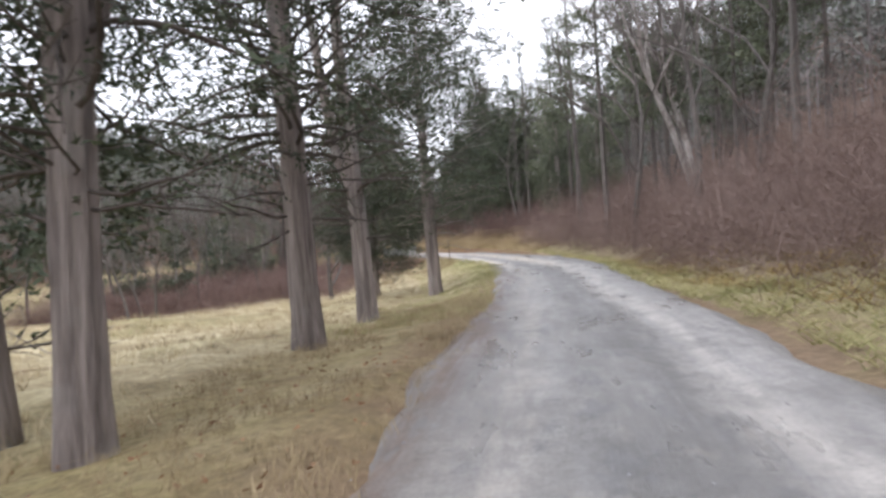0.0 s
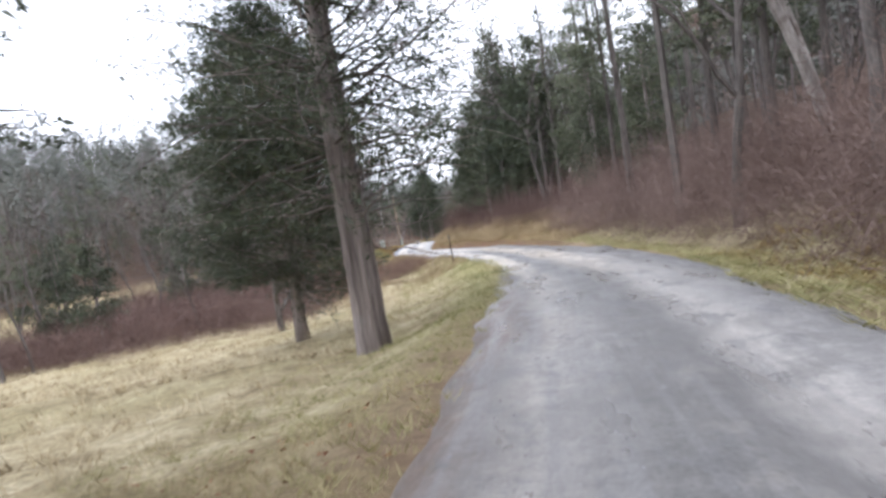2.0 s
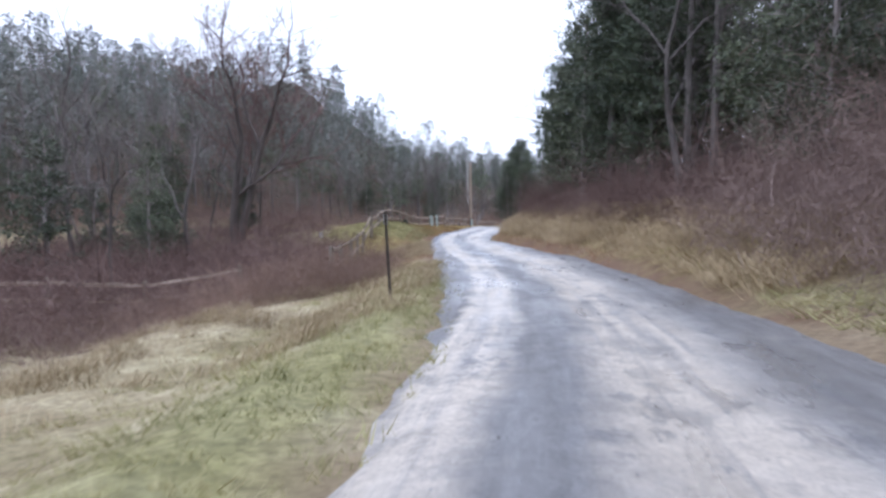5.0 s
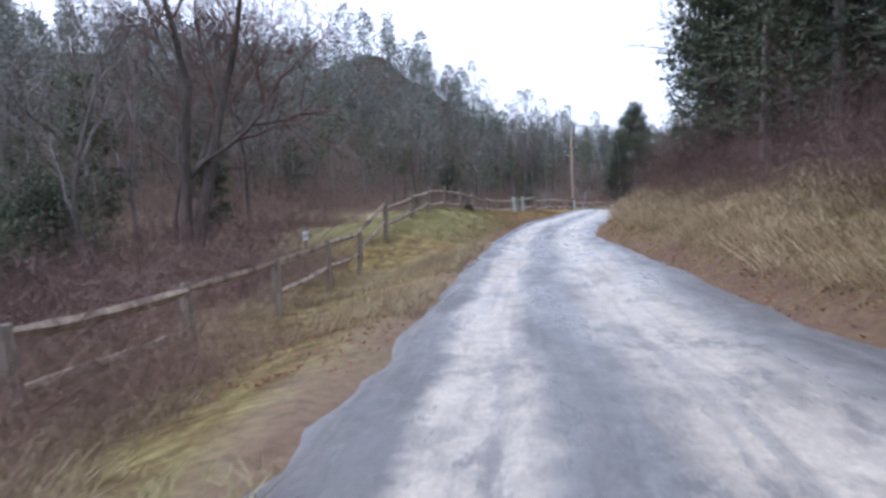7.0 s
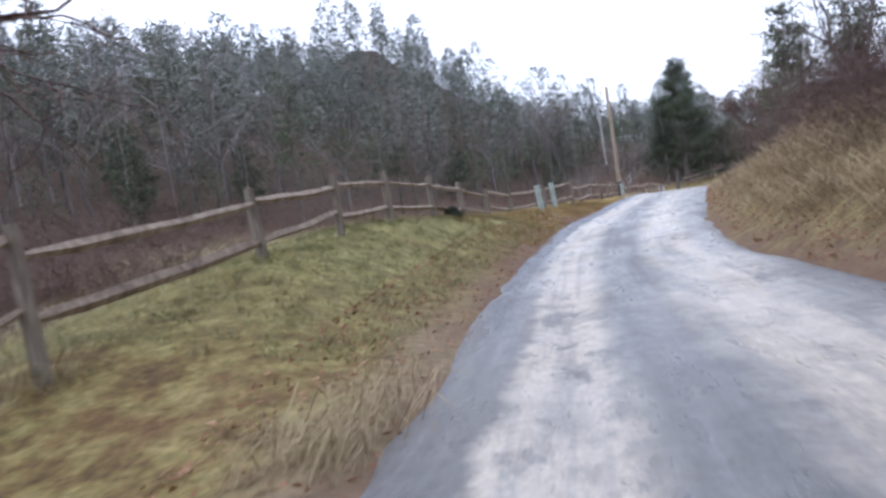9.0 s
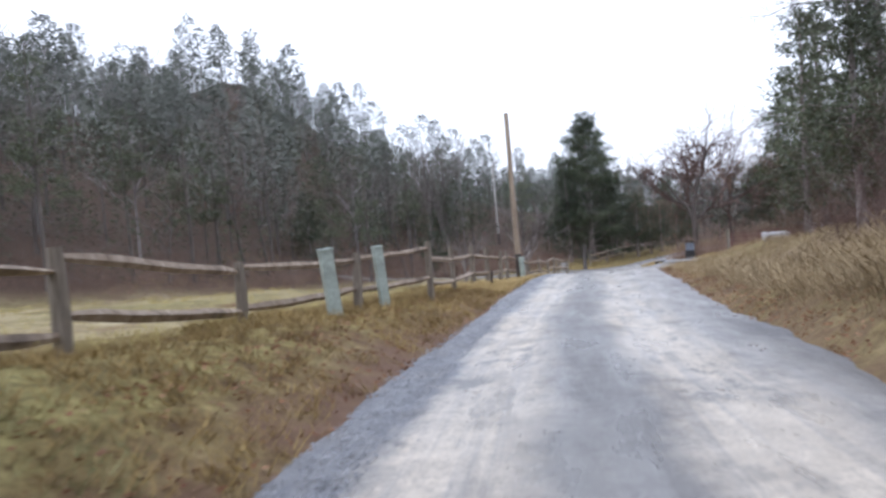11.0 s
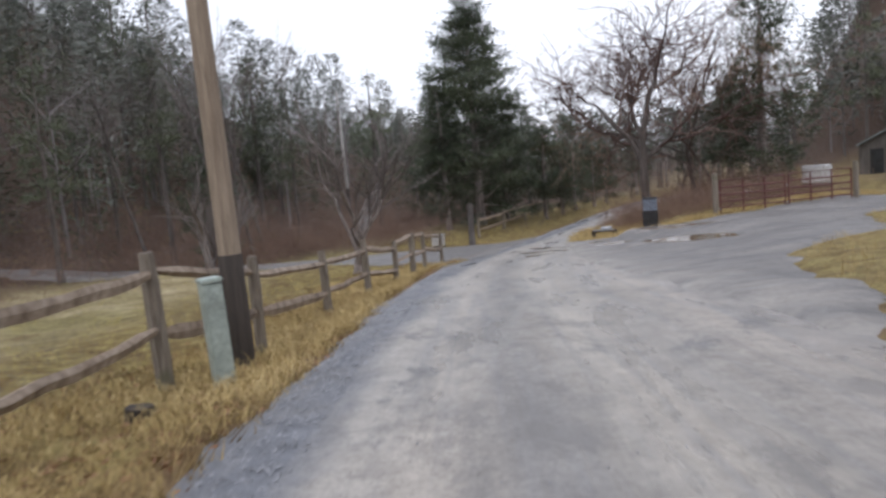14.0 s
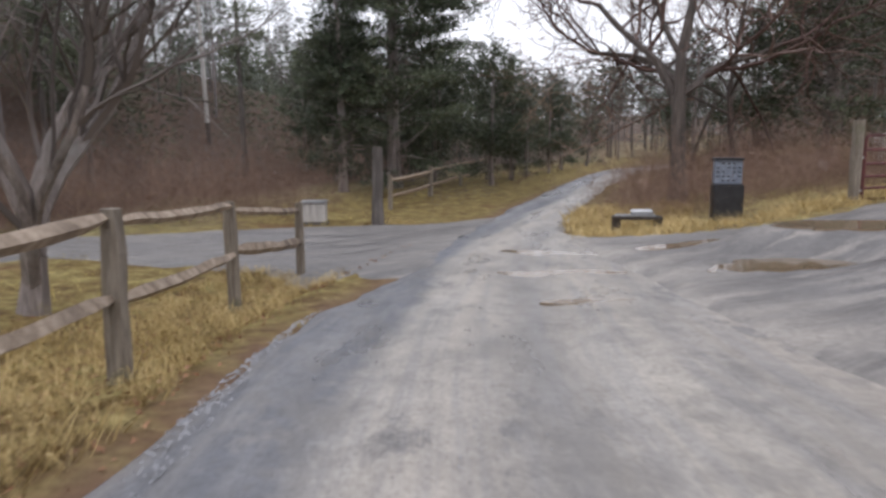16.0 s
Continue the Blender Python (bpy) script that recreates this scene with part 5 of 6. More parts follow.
tagged(part("hillside_conifers", b, M_FAR, smooth_shade=False), "haze-paled grey-green pines and cedars on the slope across the field", "woods", kind="stuff")
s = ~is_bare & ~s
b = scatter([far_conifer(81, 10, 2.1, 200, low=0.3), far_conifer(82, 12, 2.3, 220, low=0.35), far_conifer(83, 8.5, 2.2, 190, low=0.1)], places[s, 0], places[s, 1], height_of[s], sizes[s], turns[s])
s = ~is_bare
tagged(part("far_conifers", b, M_FAR, smooth_shade=False), "haze-paled pines and cedars covering the hillsides", "woods", kind="stuff")
b = scatter([far_trunk(84, 8.5), far_trunk(85, 10)], places[s, 0], places[s, 1], height_of[s], sizes[s], turns[s])
tagged(part("far_trunks", b, M_BARK_GREY), "grey trunks of the hillside pines", "woods", kind="stuff")
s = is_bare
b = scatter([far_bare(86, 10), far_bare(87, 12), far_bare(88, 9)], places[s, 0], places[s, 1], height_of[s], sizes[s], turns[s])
tagged(part("far_bare_trees", b, M_TWIG_FAR), "leafless haze-grey trees among the hillside pines", "woods", kind="stuff")


for wy, off, size in ((25.8, 7.3, 1.3), (28.5, 7.8, 1.3), (31.0, 7.5, 1.15), (33.0, 8.6, 1.25)):
    wood(CONE_D, *at_offset(wy, off), size)


# ---------------------------------------------------------------- thickets
def bramble(seed, h, thick=1.0):
    """A clump of arching canes with side twigs, each a slim blade."""
    r = np.random.default_rng(seed)
    out = []
    for _ in range(10):
        a = r.uniform(0, 6.283)
        d = np.array([math.cos(a) * r.uniform(0.15, 0.8), math.sin(a) * r.uniform(0.15, 0.8), 1.0])
        pts = bend((r.normal(0, 0.3), r.normal(0, 0.3), -0.1), d, h * r.uniform(0.6, 1.2), r, 4, 0.3, -0.1)
        seg = np.diff(pts, axis=0)
        out.append(leaf_tris(pts[:-1], seg, np.linalg.norm(seg, axis=1) * 1.3, thick * np.array([0.0015, 0.0014, 0.0012, 0.0011]), r))
        k = r.integers(1, 5, 7)
        out.append(leaf_tris(pts[k], r.normal(0, 1, (7, 3)) * (1, 1, 0.6) + (0, 0, 0.6), r.uniform(0.2, 0.8, 7) * h * 0.5, 0.0013 * thick, r))
    return np.concatenate(out)


def thicket(name, x, y, hmin, hmax, material, label, seed, thick=1.0):
    r = np.random.default_rng(seed)
    z = land(x, y, road=False)
    b = scatter([bramble(seed + k, 1.0, thick) for k in range(4)], x, y, z, r.uniform(hmin, hmax, len(x)), r.uniform(0, 6.283, len(x)))
    # nothing hangs over the lane
    v = np.concatenate(b.v).reshape(-1, 3, 3)
    i, off = along(v[:, :, 0].ravel(), v[:, :, 1].ravel())
    over = ((off > edge_left(i) - 0.15) & (off < edge_right(i) + 0.15)).reshape(-1, 3).any(1)
    b = Build()
    b.tris(v[~over])
    return tagged(part(name, b, material), label, "thicket", kind="stuff")


def strip_places(seed, n, y0, y1, o0, o1, power=1.0):
    r = np.random.default_rng(seed)
    wy = r.uniform(y0, y1, n)
    o = o0 + (o1 - o0) * r.random(n) ** power
    x, tx, ty = (np.interp(wy, WAY[:, 1], k) for k in (WAY[:, 0], TAN[:, 0], TAN[:, 1]))
    return x + ty * o, wy - tx * o, o, wy


x, y, o, wy = strip_places(101, 4600, -78, -3, 4.0, 11.0, 1.0)
keep = o > np.interp(wy, [-42, -30, -22, -12], [4.3, 4.2, 4.4, 4.3])
x, y = x[keep], y[keep]
thicket("bramble_thicket", x, y, 1.5, 3.6, M_TWIG_BANK, "dense reddish-brown leafless thicket on the bank", 111)
x, y, o, wy = strip_places(102, 2100, -3, 46, 4.9, 12.0, 1.2)
thicket("bank_thicket", x, y, 1.2, 2.6, M_TWIG_DEEP, "reddish leafless briars along the top of the grassy bank", 121)
x, y, o, wy = strip_places(103, 2700, -10, 34, -28, -5.6, 1.0)
keep = ~((wy < 2) & (o > -9)) & ~((wy > 19) & (o > -8.5))
# the hollow's shade comes from this deepened twig colour
thicket("hollow_thicket", x[keep], y[keep], 1.3, 2.7, M_TWIG_DEEP, "tangled grey-brown brush in the hollow behind the fence", 131, 1.9)
x, y, o, wy = strip_places(114, 650, -13, 4, -16, -2.6)
keep = -o > np.interp(wy, [-13, -9, -6, 4], [8.5, 6.0, 3.6, 2.6])
thicket("meadow_briars", x[keep], y[keep], 0.4, 1.1, M_TWIG_RED, "low reddish briars where the meadow meets the hollow", 143)
x, y, o, wy = strip_places(113, 640, -1.5, 7.5, -6.0, -2.5)
thicket("bank_stalks", x, y, 0.45, 1.1, M_TWIG_DARK, "brown weed stalks on the roadside bank", 146, 1.7)
x, y, o, wy = strip_places(104, 760, -3, 19, -9.5, -5.0)
thicket("ditch_briars", x, y, 0.5, 1.35, M_TWIG_DARK, "low brown briars on the bank below the lane", 141, 1.4)
r = np.random.default_rng(105)
p, q = r.uniform(-95, 44, 1050), r.uniform(-3, 6, 1050)
x, y = -12 + 0.72 * p - 0.69 * q, 67 + 0.69 * p + 0.72 * q
keep = along(x, y)[1] < -9
thicket("wood_edge_brush", x[keep], y[keep], 1.4, 3.2, M_TWIG_DARK, "rusty brown brush along the edge of the wood", 151)
p, q = np.concatenate([r.uniform(-100, 80, 550), r.uniform(-5, 65, 600)]), np.concatenate([r.uniform(5, 60, 550), r.uniform(2, 45, 600)])
x, y = -12 + 0.72 * p - 0.69 * q, 67 + 0.69 * p + 0.72 * q
keep = along(x, y)[1] < -13
# undergrowth greyed by the same painted haze
thicket("hill_brush", x[keep], y[keep], 1.6, 3.6, M_TWIG_FAR, "haze-grey leafless undergrowth between the hillside trees", 156)
p, q = np.concatenate([r.uniform(-100, 110, 800), r.uniform(-15, 70, 400)]), np.concatenate([r.uniform(2, 60, 800), r.uniform(10, 66, 400)])
x, y = -12 + 0.72 * p - 0.69 * q, 67 + 0.69 * p + 0.72 * q
keep = (along(x, y)[1] < -13) & ~pole_view(x, y)
x, y = x[keep], y[keep]
b = scatter([far_conifer(89, 4.0, 1.5, 230, True, leaf=0.6), far_conifer(90, 5.0, 1.4, 230, True, leaf=0.6)], x, y, land(x, y), r.uniform(0.6, 1.2, len(x)), r.uniform(0, 6.28, len(x)))
tagged(part("young_cedars", b, M_CEDAR, smooth_shade=False), "young dark cedars scattered under the hillside trees", "woods", kind="stuff")
r2 = np.random.default_rng(110)
p, q = r2.uniform(38, 68, 420), r2.uniform(0, 20, 420)
x, y = -12 + 0.72 * p - 0.69 * q, 67 + 0.69 * p + 0.72 * q
keep = (along(x, y)[1] < -9) & (poly_distance(x, y, SIDE) < -2)
thicket("wood_foot_brush", x[keep], y[keep], 1.3, 2.8, M_TWIG_DARK, "reddish-brown brush at the foot of the wooded hill", 158)
x, y = np.concatenate([r.uniform(24.6, 38, 700), r.uniform(27, 44, 520)]), np.concatenate([r.uniform(84.5, 94, 700), r.uniform(91, 107, 520)])
keep = (y > 85.2 + 0.25 * (x > 29)) & (along(x, y)[1] > np.interp(y, [86, 92], [2.9, 1.6]))
thicket("junction_thicket", x[keep], y[keep], 1.1, 2.3, M_TWIG_DARK, "brown leafless thicket behind the mailbox stand", 161)
r = np.random.default_rng(108)
x, y = r.uniform(54, 100, 900), r.uniform(75, 125, 900)
keep = ((x - 8) * 0.87 + (y - 48) * 0.5 > 79) & ((x - 8) * 0.5 - (y - 48) * 0.87 > -48)
thicket("yard_hill_brush", x[keep], y[keep], 1.6, 3.4, M_TWIG_FAR, "haze-greyed brown leafless undergrowth on the hill behind the shed", 166)
r = np.random.default_rng(106)
x, y = r.uniform(15.6, 23.5, 330), r.uniform(51, 60.5, 330)
keep = (y < 37.2 + 1.48 * (x - 5.83)) & (y < 45.5 + 1.13 * (x - 8.0)) & (x > 15.8)
x, y = x[keep], y[keep]
thicket("yard_briars", x, y, 1.3, 2.4, M_TWIG_DARK, "dark red briars beside the white box", 171)
r = np.random.default_rng(109)
x, y = r.uniform(30.0, 37.5, 230), r.uniform(84.2, 88.5, 230)
thicket("gate_briars", x, y, 0.7, 1.5, M_TWIG_DARK, "dark reddish briars behind the farm gate", 173)
r = np.random.default_rng(107)
x, y = r.uniform(2, 20, 300), r.uniform(90.5, 97, 300)
keep = (along(x, y)[1] < -6) & (poly_distance(x, y, SIDE) < -1)
thicket("rusty_brush", x[keep], y[keep], 1.4, 2.8, M_TWIG_DARK, "tall rusty brown brush beyond the branching lane", 176)
x, y, o, wy = strip_places(107, 130, 52, 72, -7.0, -3.6)
thicket("fence_weeds", x, y, 0.35, 0.8, M_TWIG_GREY, "dry weed stalks behind the rail fence", 181)
x, y, o, wy = strip_places(108, 260, 90, 125, -7.5, -2.8)
thicket("lane_brush", x, y, 0.5, 1.3, M_TWIG_GREY, "low brush beside the far lane", 191)


# ---------------------------------------------------------------- grass, leaves, loose stone
def tuft(seed, blades, h, lean):
    r = np.random.default_rng(seed)
    a = r.uniform(0, 6.283, blades)
    p = np.stack([r.normal(0, 0.28, blades), r.normal(0, 0.28, blades), np.full(blades, -0.03)], 1)
    d = np.stack([np.cos(a) * lean, np.sin(a) * lean, np.ones(blades)], 1)
    return leaf_tris(p, d, h * r.uniform(0.6, 1.3, blades), r.uniform(0.018, 0.04, blades), r)


def arched_tuft(seed, blades, h, lean):
    """Long grass that rises and bends over to one side."""
    r = np.random.default_rng(seed)
    main = r.uniform(0, 6.283)
    out = []
    for _ in range(blades):
        a = main + r.normal(0, 1.1)
        k, w, ln = h * r.uniform(0.5, 1.2), r.uniform(0.005, 0.012), lean * r.uniform(0.4, 1.4)
        d, side = np.array([math.cos(a), math.sin(a), 0]), np.array([-math.sin(a), math.cos(a), 0]) * w
        p0 = np.array([r.normal(0, 0.3), r.normal(0, 0.3), -0.04])
        p1 = p0 + d * ln * k * 0.45 + (0, 0, k * 0.62)
        p2 = p0 + d * ln * k * 1.25 + (0, 0, k * r.uniform(0.12, 0.6))
        out.append([p0 + side, p0 - side, p1 + side, p1 + side, p0 - side, p1 - side, p1 + side, p1 - side, p2])
    return np.array(out).reshape(-1, 3)


ARCHED = [arched_tuft(220 + k, 10, 1.0, 0.9) for k in range(6)]
TUFTS = [tuft(200 + k, 10, 1.0, 0.9) for k in range(4)]
FLAT = [tuft(210 + k, 10, 1.0, 1.8) for k in range(4)]


def clumped(places, scale, level, seed):
    """Keeps the places where a slow noise is high, so that growth stands in patches."""
    x, y, o, wy = places
    keep = value_noise(x, y, scale, seed) + 0.5 * value_noise(x, y, scale * 0.4, seed + 1) > level
    return x[keep], y[keep], o[keep], wy[keep]


def grass(name, places, size, material, label, templates, seed, drift=None):
    x, y, o, wy = places
    i, off = along(x, y)
    reach = 0.32 * np.random.default_rng(seed + 7).random(len(x)) ** 2 - 0.12
    keep = ((off < edge_left(i) + reach) | (off > edge_right(i) - reach)) & (poly_distance(x, y, YARD) < -0.2) & (poly_distance(x, y, SIDE) < -0.2)
    x, y, i, off = x[keep], y[keep], i[keep], off[keep]
    r = np.random.default_rng(seed)
    tilt = r.normal(0, 0.25, (len(x), 2))
    if drift is not None:
        tilt += -drift * np.stack([TAN[i, 1], -TAN[i, 0]], 1) * np.sign(off)[:, None]
    b = scatter(templates, x, y, land(x, y, road=False) - 0.01, r.uniform(size[0], size[1], len(x)), r.uniform(0, 6.283, len(x)), tilt)
    return tagged(part(name, b, material, smooth_shade=False), label, "grass", kind="stuff")


grass("litter_grass", clumped(strip_places(314, 5000, -56, -34, -3.9, -0.9), 1.1, -0.05, 61), (0.07, 0.2), M_LONG, "thin brown grass among the leaves under the cedars", ARCHED, 324)
grass("verge_grass", strip_places(301, 5600, -40, 2, -4.2, -0.5), (0.06, 0.15), M_LAWN, "short yellow-green grass along the lane's verge", TUFTS, 311)
grass("brown_verge", clumped(strip_places(308, 9500, 32, 88, -4.0, -1.45), 0.7, -0.3, 81), (0.07, 0.2), M_VERGE, "brown wintry grass below the rail fence", TUFTS, 318)
grass("green_bank", strip_places(316, 4400, 21, 36, -7.5, -1.8), (0.07, 0.17), M_LAWN, "short dull green grass below the rail fence", TUFTS, 326)
grass("meadow_grass", strip_places(302, 6500, -58, -2, -26, -3.4, 1.7), (0.16, 0.42), M_GRASS, "pale straw meadow grass, matted and uneven", ARCHED, 312)
grass("meadow_stalks", strip_places(312, 1500, -52, 2, -16, -4.4, 1.2), (0.1, 0.24), M_BANK, "brown dead stalks standing in the meadow", TUFTS, 322)
grass("field_grass", strip_places(303, 5000, 22, 90, -24, -3.2, 1.4), (0.12, 0.3), M_FIELD, "rough yellow-green grass of the field behind the fence", ARCHED, 313)
grass("bank_grass", strip_places(304, 7500, -8, 50, 3.2, 6.4), (0.2, 0.5), M_BANK, "long dead straw-coloured grass hanging down the bank", ARCHED, 314, 0.7)
grass("bank_tussocks", clumped(strip_places(315, 5000, -8, 43, 3.1, 6.2), 0.8, 0.2, 71), (0.3, 0.6), M_BANK_PALE, "shaggy pale tussocks hanging over the bank", ARCHED, 325, 0.8)
grass("ditch_slope", strip_places(310, 3600, -60, -24, 3.2, 7.4), (0.14, 0.34), M_VERGE, "long brown grass on the slope above the ditch", FLAT, 320, 0.5)
grass("ditch_grass", strip_places(305, 2600, -46, -8, 2.4, 4.1), (0.12, 0.28), M_LAWN, "green and straw grass in the shallow ditch", FLAT, 315)
grass("slope_grass", clumped(strip_places(306, 9000, -10, 22, -7.5, -1.3, 1.1), 1.5, 0.05, 51), (0.14, 0.4), M_LONG, "long pale grass lying down the roadside bank", ARCHED, 316, 0.4)
grass("golden_verge", strip_places(313, 4600, 50, 88, -3.6, -1.5), (0.1, 0.26), M_STRAW, "golden dry grass along the foot of the rail fence", ARCHED, 323)
grass("knoll_grass", strip_places(317, 3000, 36, 60, 3.0, 7.5), (0.12, 0.3), M_BANK, "dry straw grass beside the lane", ARCHED, 327)
grass("yard_grass", strip_places(307, 4200, 44, 90, 2.9, 16), (0.1, 0.28), M_STRAW, "dry yellow grass round the yard", ARCHED, 317)
r = np.random.default_rng(309)
x, y = r.uniform(21.5, 41, 5200), r.uniform(81, 89.5, 5200)
d = poly_distance(x, y, YARD)
i, off = along(x, y)
keep = (((d < -0.25) & (d > -1.5)) | ((off > edge_right(i) + 0.2) & (off < 4.0))) & (off > 1)
grass("roadside_straw", (x[keep], y[keep], 0, 0), (0.14, 0.34), M_STRAW, "golden dry grass round the bench and mailbox stand", TUFTS, 319)

x, y, o, wy = strip_places(321, 9000, 4, 84, -2.6, -1.3, 1.6)
x2, y2, o2, wy2 = strip_places(322, 11000, 0, 58, 2.6, 3.9, 1.6)
x3, y3, o3, wy3 = strip_places(324, 2600, 54, 84, -4.3, -2.2)
x4, y4, o4, wy4 = strip_places(325, 1000, -56, -33, -4.0, -1.2)
x, y = np.concatenate([x, x2, x3, x4]), np.concatenate([y, y2, y3, y4])
r = np.random.default_rng(323)
n = len(x)
d = np.stack([r.normal(0, 1, n), r.normal(0, 1, n), r.normal(0, 0.35, n)], 1)
b = Build()
b.tris(leaf_tris(np.stack([x, y, land(x, y) + 0.02], 1), d, r.uniform(0.03, 0.075, n), r.uniform(0.008, 0.02, n), r))
tagged(part("leaf_litter", b, M_LEAF, smooth_shade=False), "rusty fallen leaves along the edges of the lane", "leaves", kind="stuff")


def pebble(seed):
    r = np.random.default_rng(seed)
    v = np.array([(1, 0, 0), (-1, 0, 0), (0, 1, 0), (0, -1, 0), (0, 0, 0.8), (0, 0, -0.8)]) * r.uniform(0.6, 1.2, (6, 1))
    f = [(0, 2, 4), (2, 1, 4), (1, 3, 4), (3, 0, 4)]
    return np.concatenate([v[list(k)] for k in f])


x, y, o, wy = strip_places(331, 21000, 22, 84, -1.75, -0.95, 0.8)
x2, y2, o2, wy2 = strip_places(332, 2500, -50, 84, -1.2, 2.9)
x, y = np.concatenate([x, x2]), np.concatenate([y, y2])
i, off = along(x, y)
keep = (off > edge_left(i) - 0.12) & (off < edge_right(i) + 0.12)
x, y, i, off = x[keep], y[keep], i[keep], off[keep]
r = np.random.default_rng(333)
b = scatter([pebble(340 + k) for k in range(5)], x, y, road_height(x, y, off, i, edge_left(i) - 0.25, edge_right(i) + 0.25) + 0.004, np.where(off > -0.9, r.uniform(0.005, 0.011, len(x)), r.uniform(0.007, 0.019, len(x))), r.uniform(0, 6.283, len(x)))
tagged(part("loose_stone", b, M_STONE, smooth_shade=False), "loose blue-grey crushed stone along the lane", "gravel", kind="stuff")

for p in PUDDLES:
    puddle(*p)


# ---------------------------------------------------------------- fences
def rail(parent, a, b, rng, r=0.058):
    """A split rail: a rough tapering beam that sags a little."""
    a, b = Vector(a), Vector(b)
    n = 7
    pts = [a.lerp(b, k / n) + Vector((rng.normal(0, 0.007), rng.normal(0, 0.007), rng.normal(0, 0.007) - 0.022 * math.sin(math.pi * k / n))) for k in range(n + 1)]
    rad = np.full(n + 1, r)
    rad[0] = rad[-1] = r * 0.55
    rad = rad[:, None] * (1 + 0.22 * rng.normal(size=(1, 5))) * (1 + 0.07 * rng.normal(size=(n + 1, 5)))
    bld = Build()
    bld.tube(np.array([(p - a)[:] for p in pts]), rad, 5)
    ob = part("rail", bld, M_RAIL, parent, smooth_shade=False)
    ob.location = a - parent.location
    return ob


def post(parent, x, y, z, h, rng, r=0.075, lean=None):
    bld = Build()
    k = 6
    zz = np.linspace(-0.35, h, k)
    lx, ly = lean if lean else rng.normal(0, 0.025, 2)
    pts = np.stack([lx * zz, ly * zz, zz], 1)
    rad = np.full(k, r)
    rad[-1] = r * 0.82
    rad = rad[:, None] * (1 + 0.12 * rng.normal(size=(1, 7))) * (1 + 0.04 * rng.normal(size=(k, 7)))
    bld.tube(pts, rad, 7)
    ob = part("post", bld, M_POST, parent, smooth_shade=False)
    ob.location = Vector((x, y, z)) - parent.location
    return ob


def split_rail_fence(posts, label, skip=(), seed=1, heights=(0.93, 0.42), high=False):
    rng_ = np.random.default_rng(seed)
    root = thing("split_rail_fence", Matrix.Translation((posts[0][0], posts[0][1], posts[0][2])), label, "fence")
    for x, y, z, h in posts:
        post(root, x, y, z, h, rng_)
    for k, (p, q) in enumerate(zip(posts, posts[1:])):
        for j, hh in enumerate((1.07, 0.55) if high and (p[1] < 20 or 38 < p[1] < 46 or p[1] > 73) else heights):
            if (k, j) in skip:
                continue
            f = hh, hh
            rail(root, (p[0], p[1], p[2] + f[0] + rng_.normal(0, 0.025)), (q[0], q[1], q[2] + f[1] + rng_.normal(0, 0.025)), rng_)
    return root


F_Y = [4.7, 8.2, 11.7, 15.2, 18.4, 21.05, 25.2, 28.3, 30.5, 33.1, 35.3, 38.5, 41.8, 44.4, 46.8, 50.3, 53.72, 57.03, 60.8, 63.4, 65.45, 68.8, 71.2, 74.29, 76.78, 80.03, 82.7]
F_TOP = [.55, .32, .17, .13, 0, .7, .75, .83, .76, .5, .22, -.2, -.55, -.64, -.71, -.95, -1.09, -1.34, -1.66, -1.75, -2.08, -2.43, -2.52, -2.9, -2.96, -3.26, -3.58]
FX_Y = [4, 8.24, 18.5, 21.1, 28.4, 35.3, 38.5, 41.8, 44.4, 46.7, 50.4, 63.2, 65, 68.82, 71.24, 76.78, 79.79, 83]
FX = [-4.3, -3.96, -2.97, -2.45, -1.33, 0.65, 1.35, 2.2, 3.6, 4.97, 5.88, 9.55, 10.4, 11.75, 12.85, 15.02, 16.05, 17.6]
posts = []
for fy, top in zip(F_Y, F_TOP):
    fx = float(np.interp(fy, FX_Y, FX))
    posts.append((fx, fy, top - 1.15, 1.25 if 46 < fy < 62 else 1.15))
split_rail_fence(posts, "weathered grey split-rail fence along the lane", seed=401, skip={(1, 1)}, high=True)
fp = []
for fx in (-7.2, -10.2, -13.2, -16.2, -19.2):
    fp.append((fx, 6.8 + (fx + 7.2) * -0.05, ground_z(fx, 6.8) , 1.1))
split_rail_fence(fp, "old brown split-rail fence across the damp field", seed=402, skip={(3, 0)})
fp = []
for fx, fy in ((22.4, 93.5), (24.9, 96.5), (27.5, 99.8), (30.2, 103)):
    fp.append((fx, fy, ground_z(fx, fy), 1.1))
split_rail_fence(fp, "grey split-rail fence beside the far lane", seed=403)


# ---------------------------------------------------------------- poles, markers, posts
def utility_pole(x, y, h, r, lean, label, fittings=False, wood=None):
    z = ground_z(x, y)
    root = thing("utility_pole", Matrix.Translation((x, y, z)), label, "utility pole", "poles along the lane")
    b = Build()
    zz = np.linspace(-0.5, h, 10)
    b.tube(np.stack([lean[0] * zz, lean[1] * zz, zz], 1), np.linspace(r, r * 0.72, 10), 14)
    part("shaft", b, wood or M_POLE, root)
    b = Build()
    zz = np.array([-0.05, 1.25, 1.27])
    b.tube(np.stack([lean[0] * zz, lean[1] * zz, zz], 1), np.array([r * 1.02, r * 1.0, r * 0.9]), 14)
    part("creosote_butt", b, surface_dark, root, "dark tarred foot")
    if fittings:
        for hh in (h - 0.35, h - 0.9, h - 1.5):
            b = Build()
            b.box((lean[0] * hh + r + 0.05, lean[1] * hh, hh), (0.12, 0.09, 0.2), bevel=0.02)
            part("insulator", b, M_STEEL, root, "pale insulator")
    return root


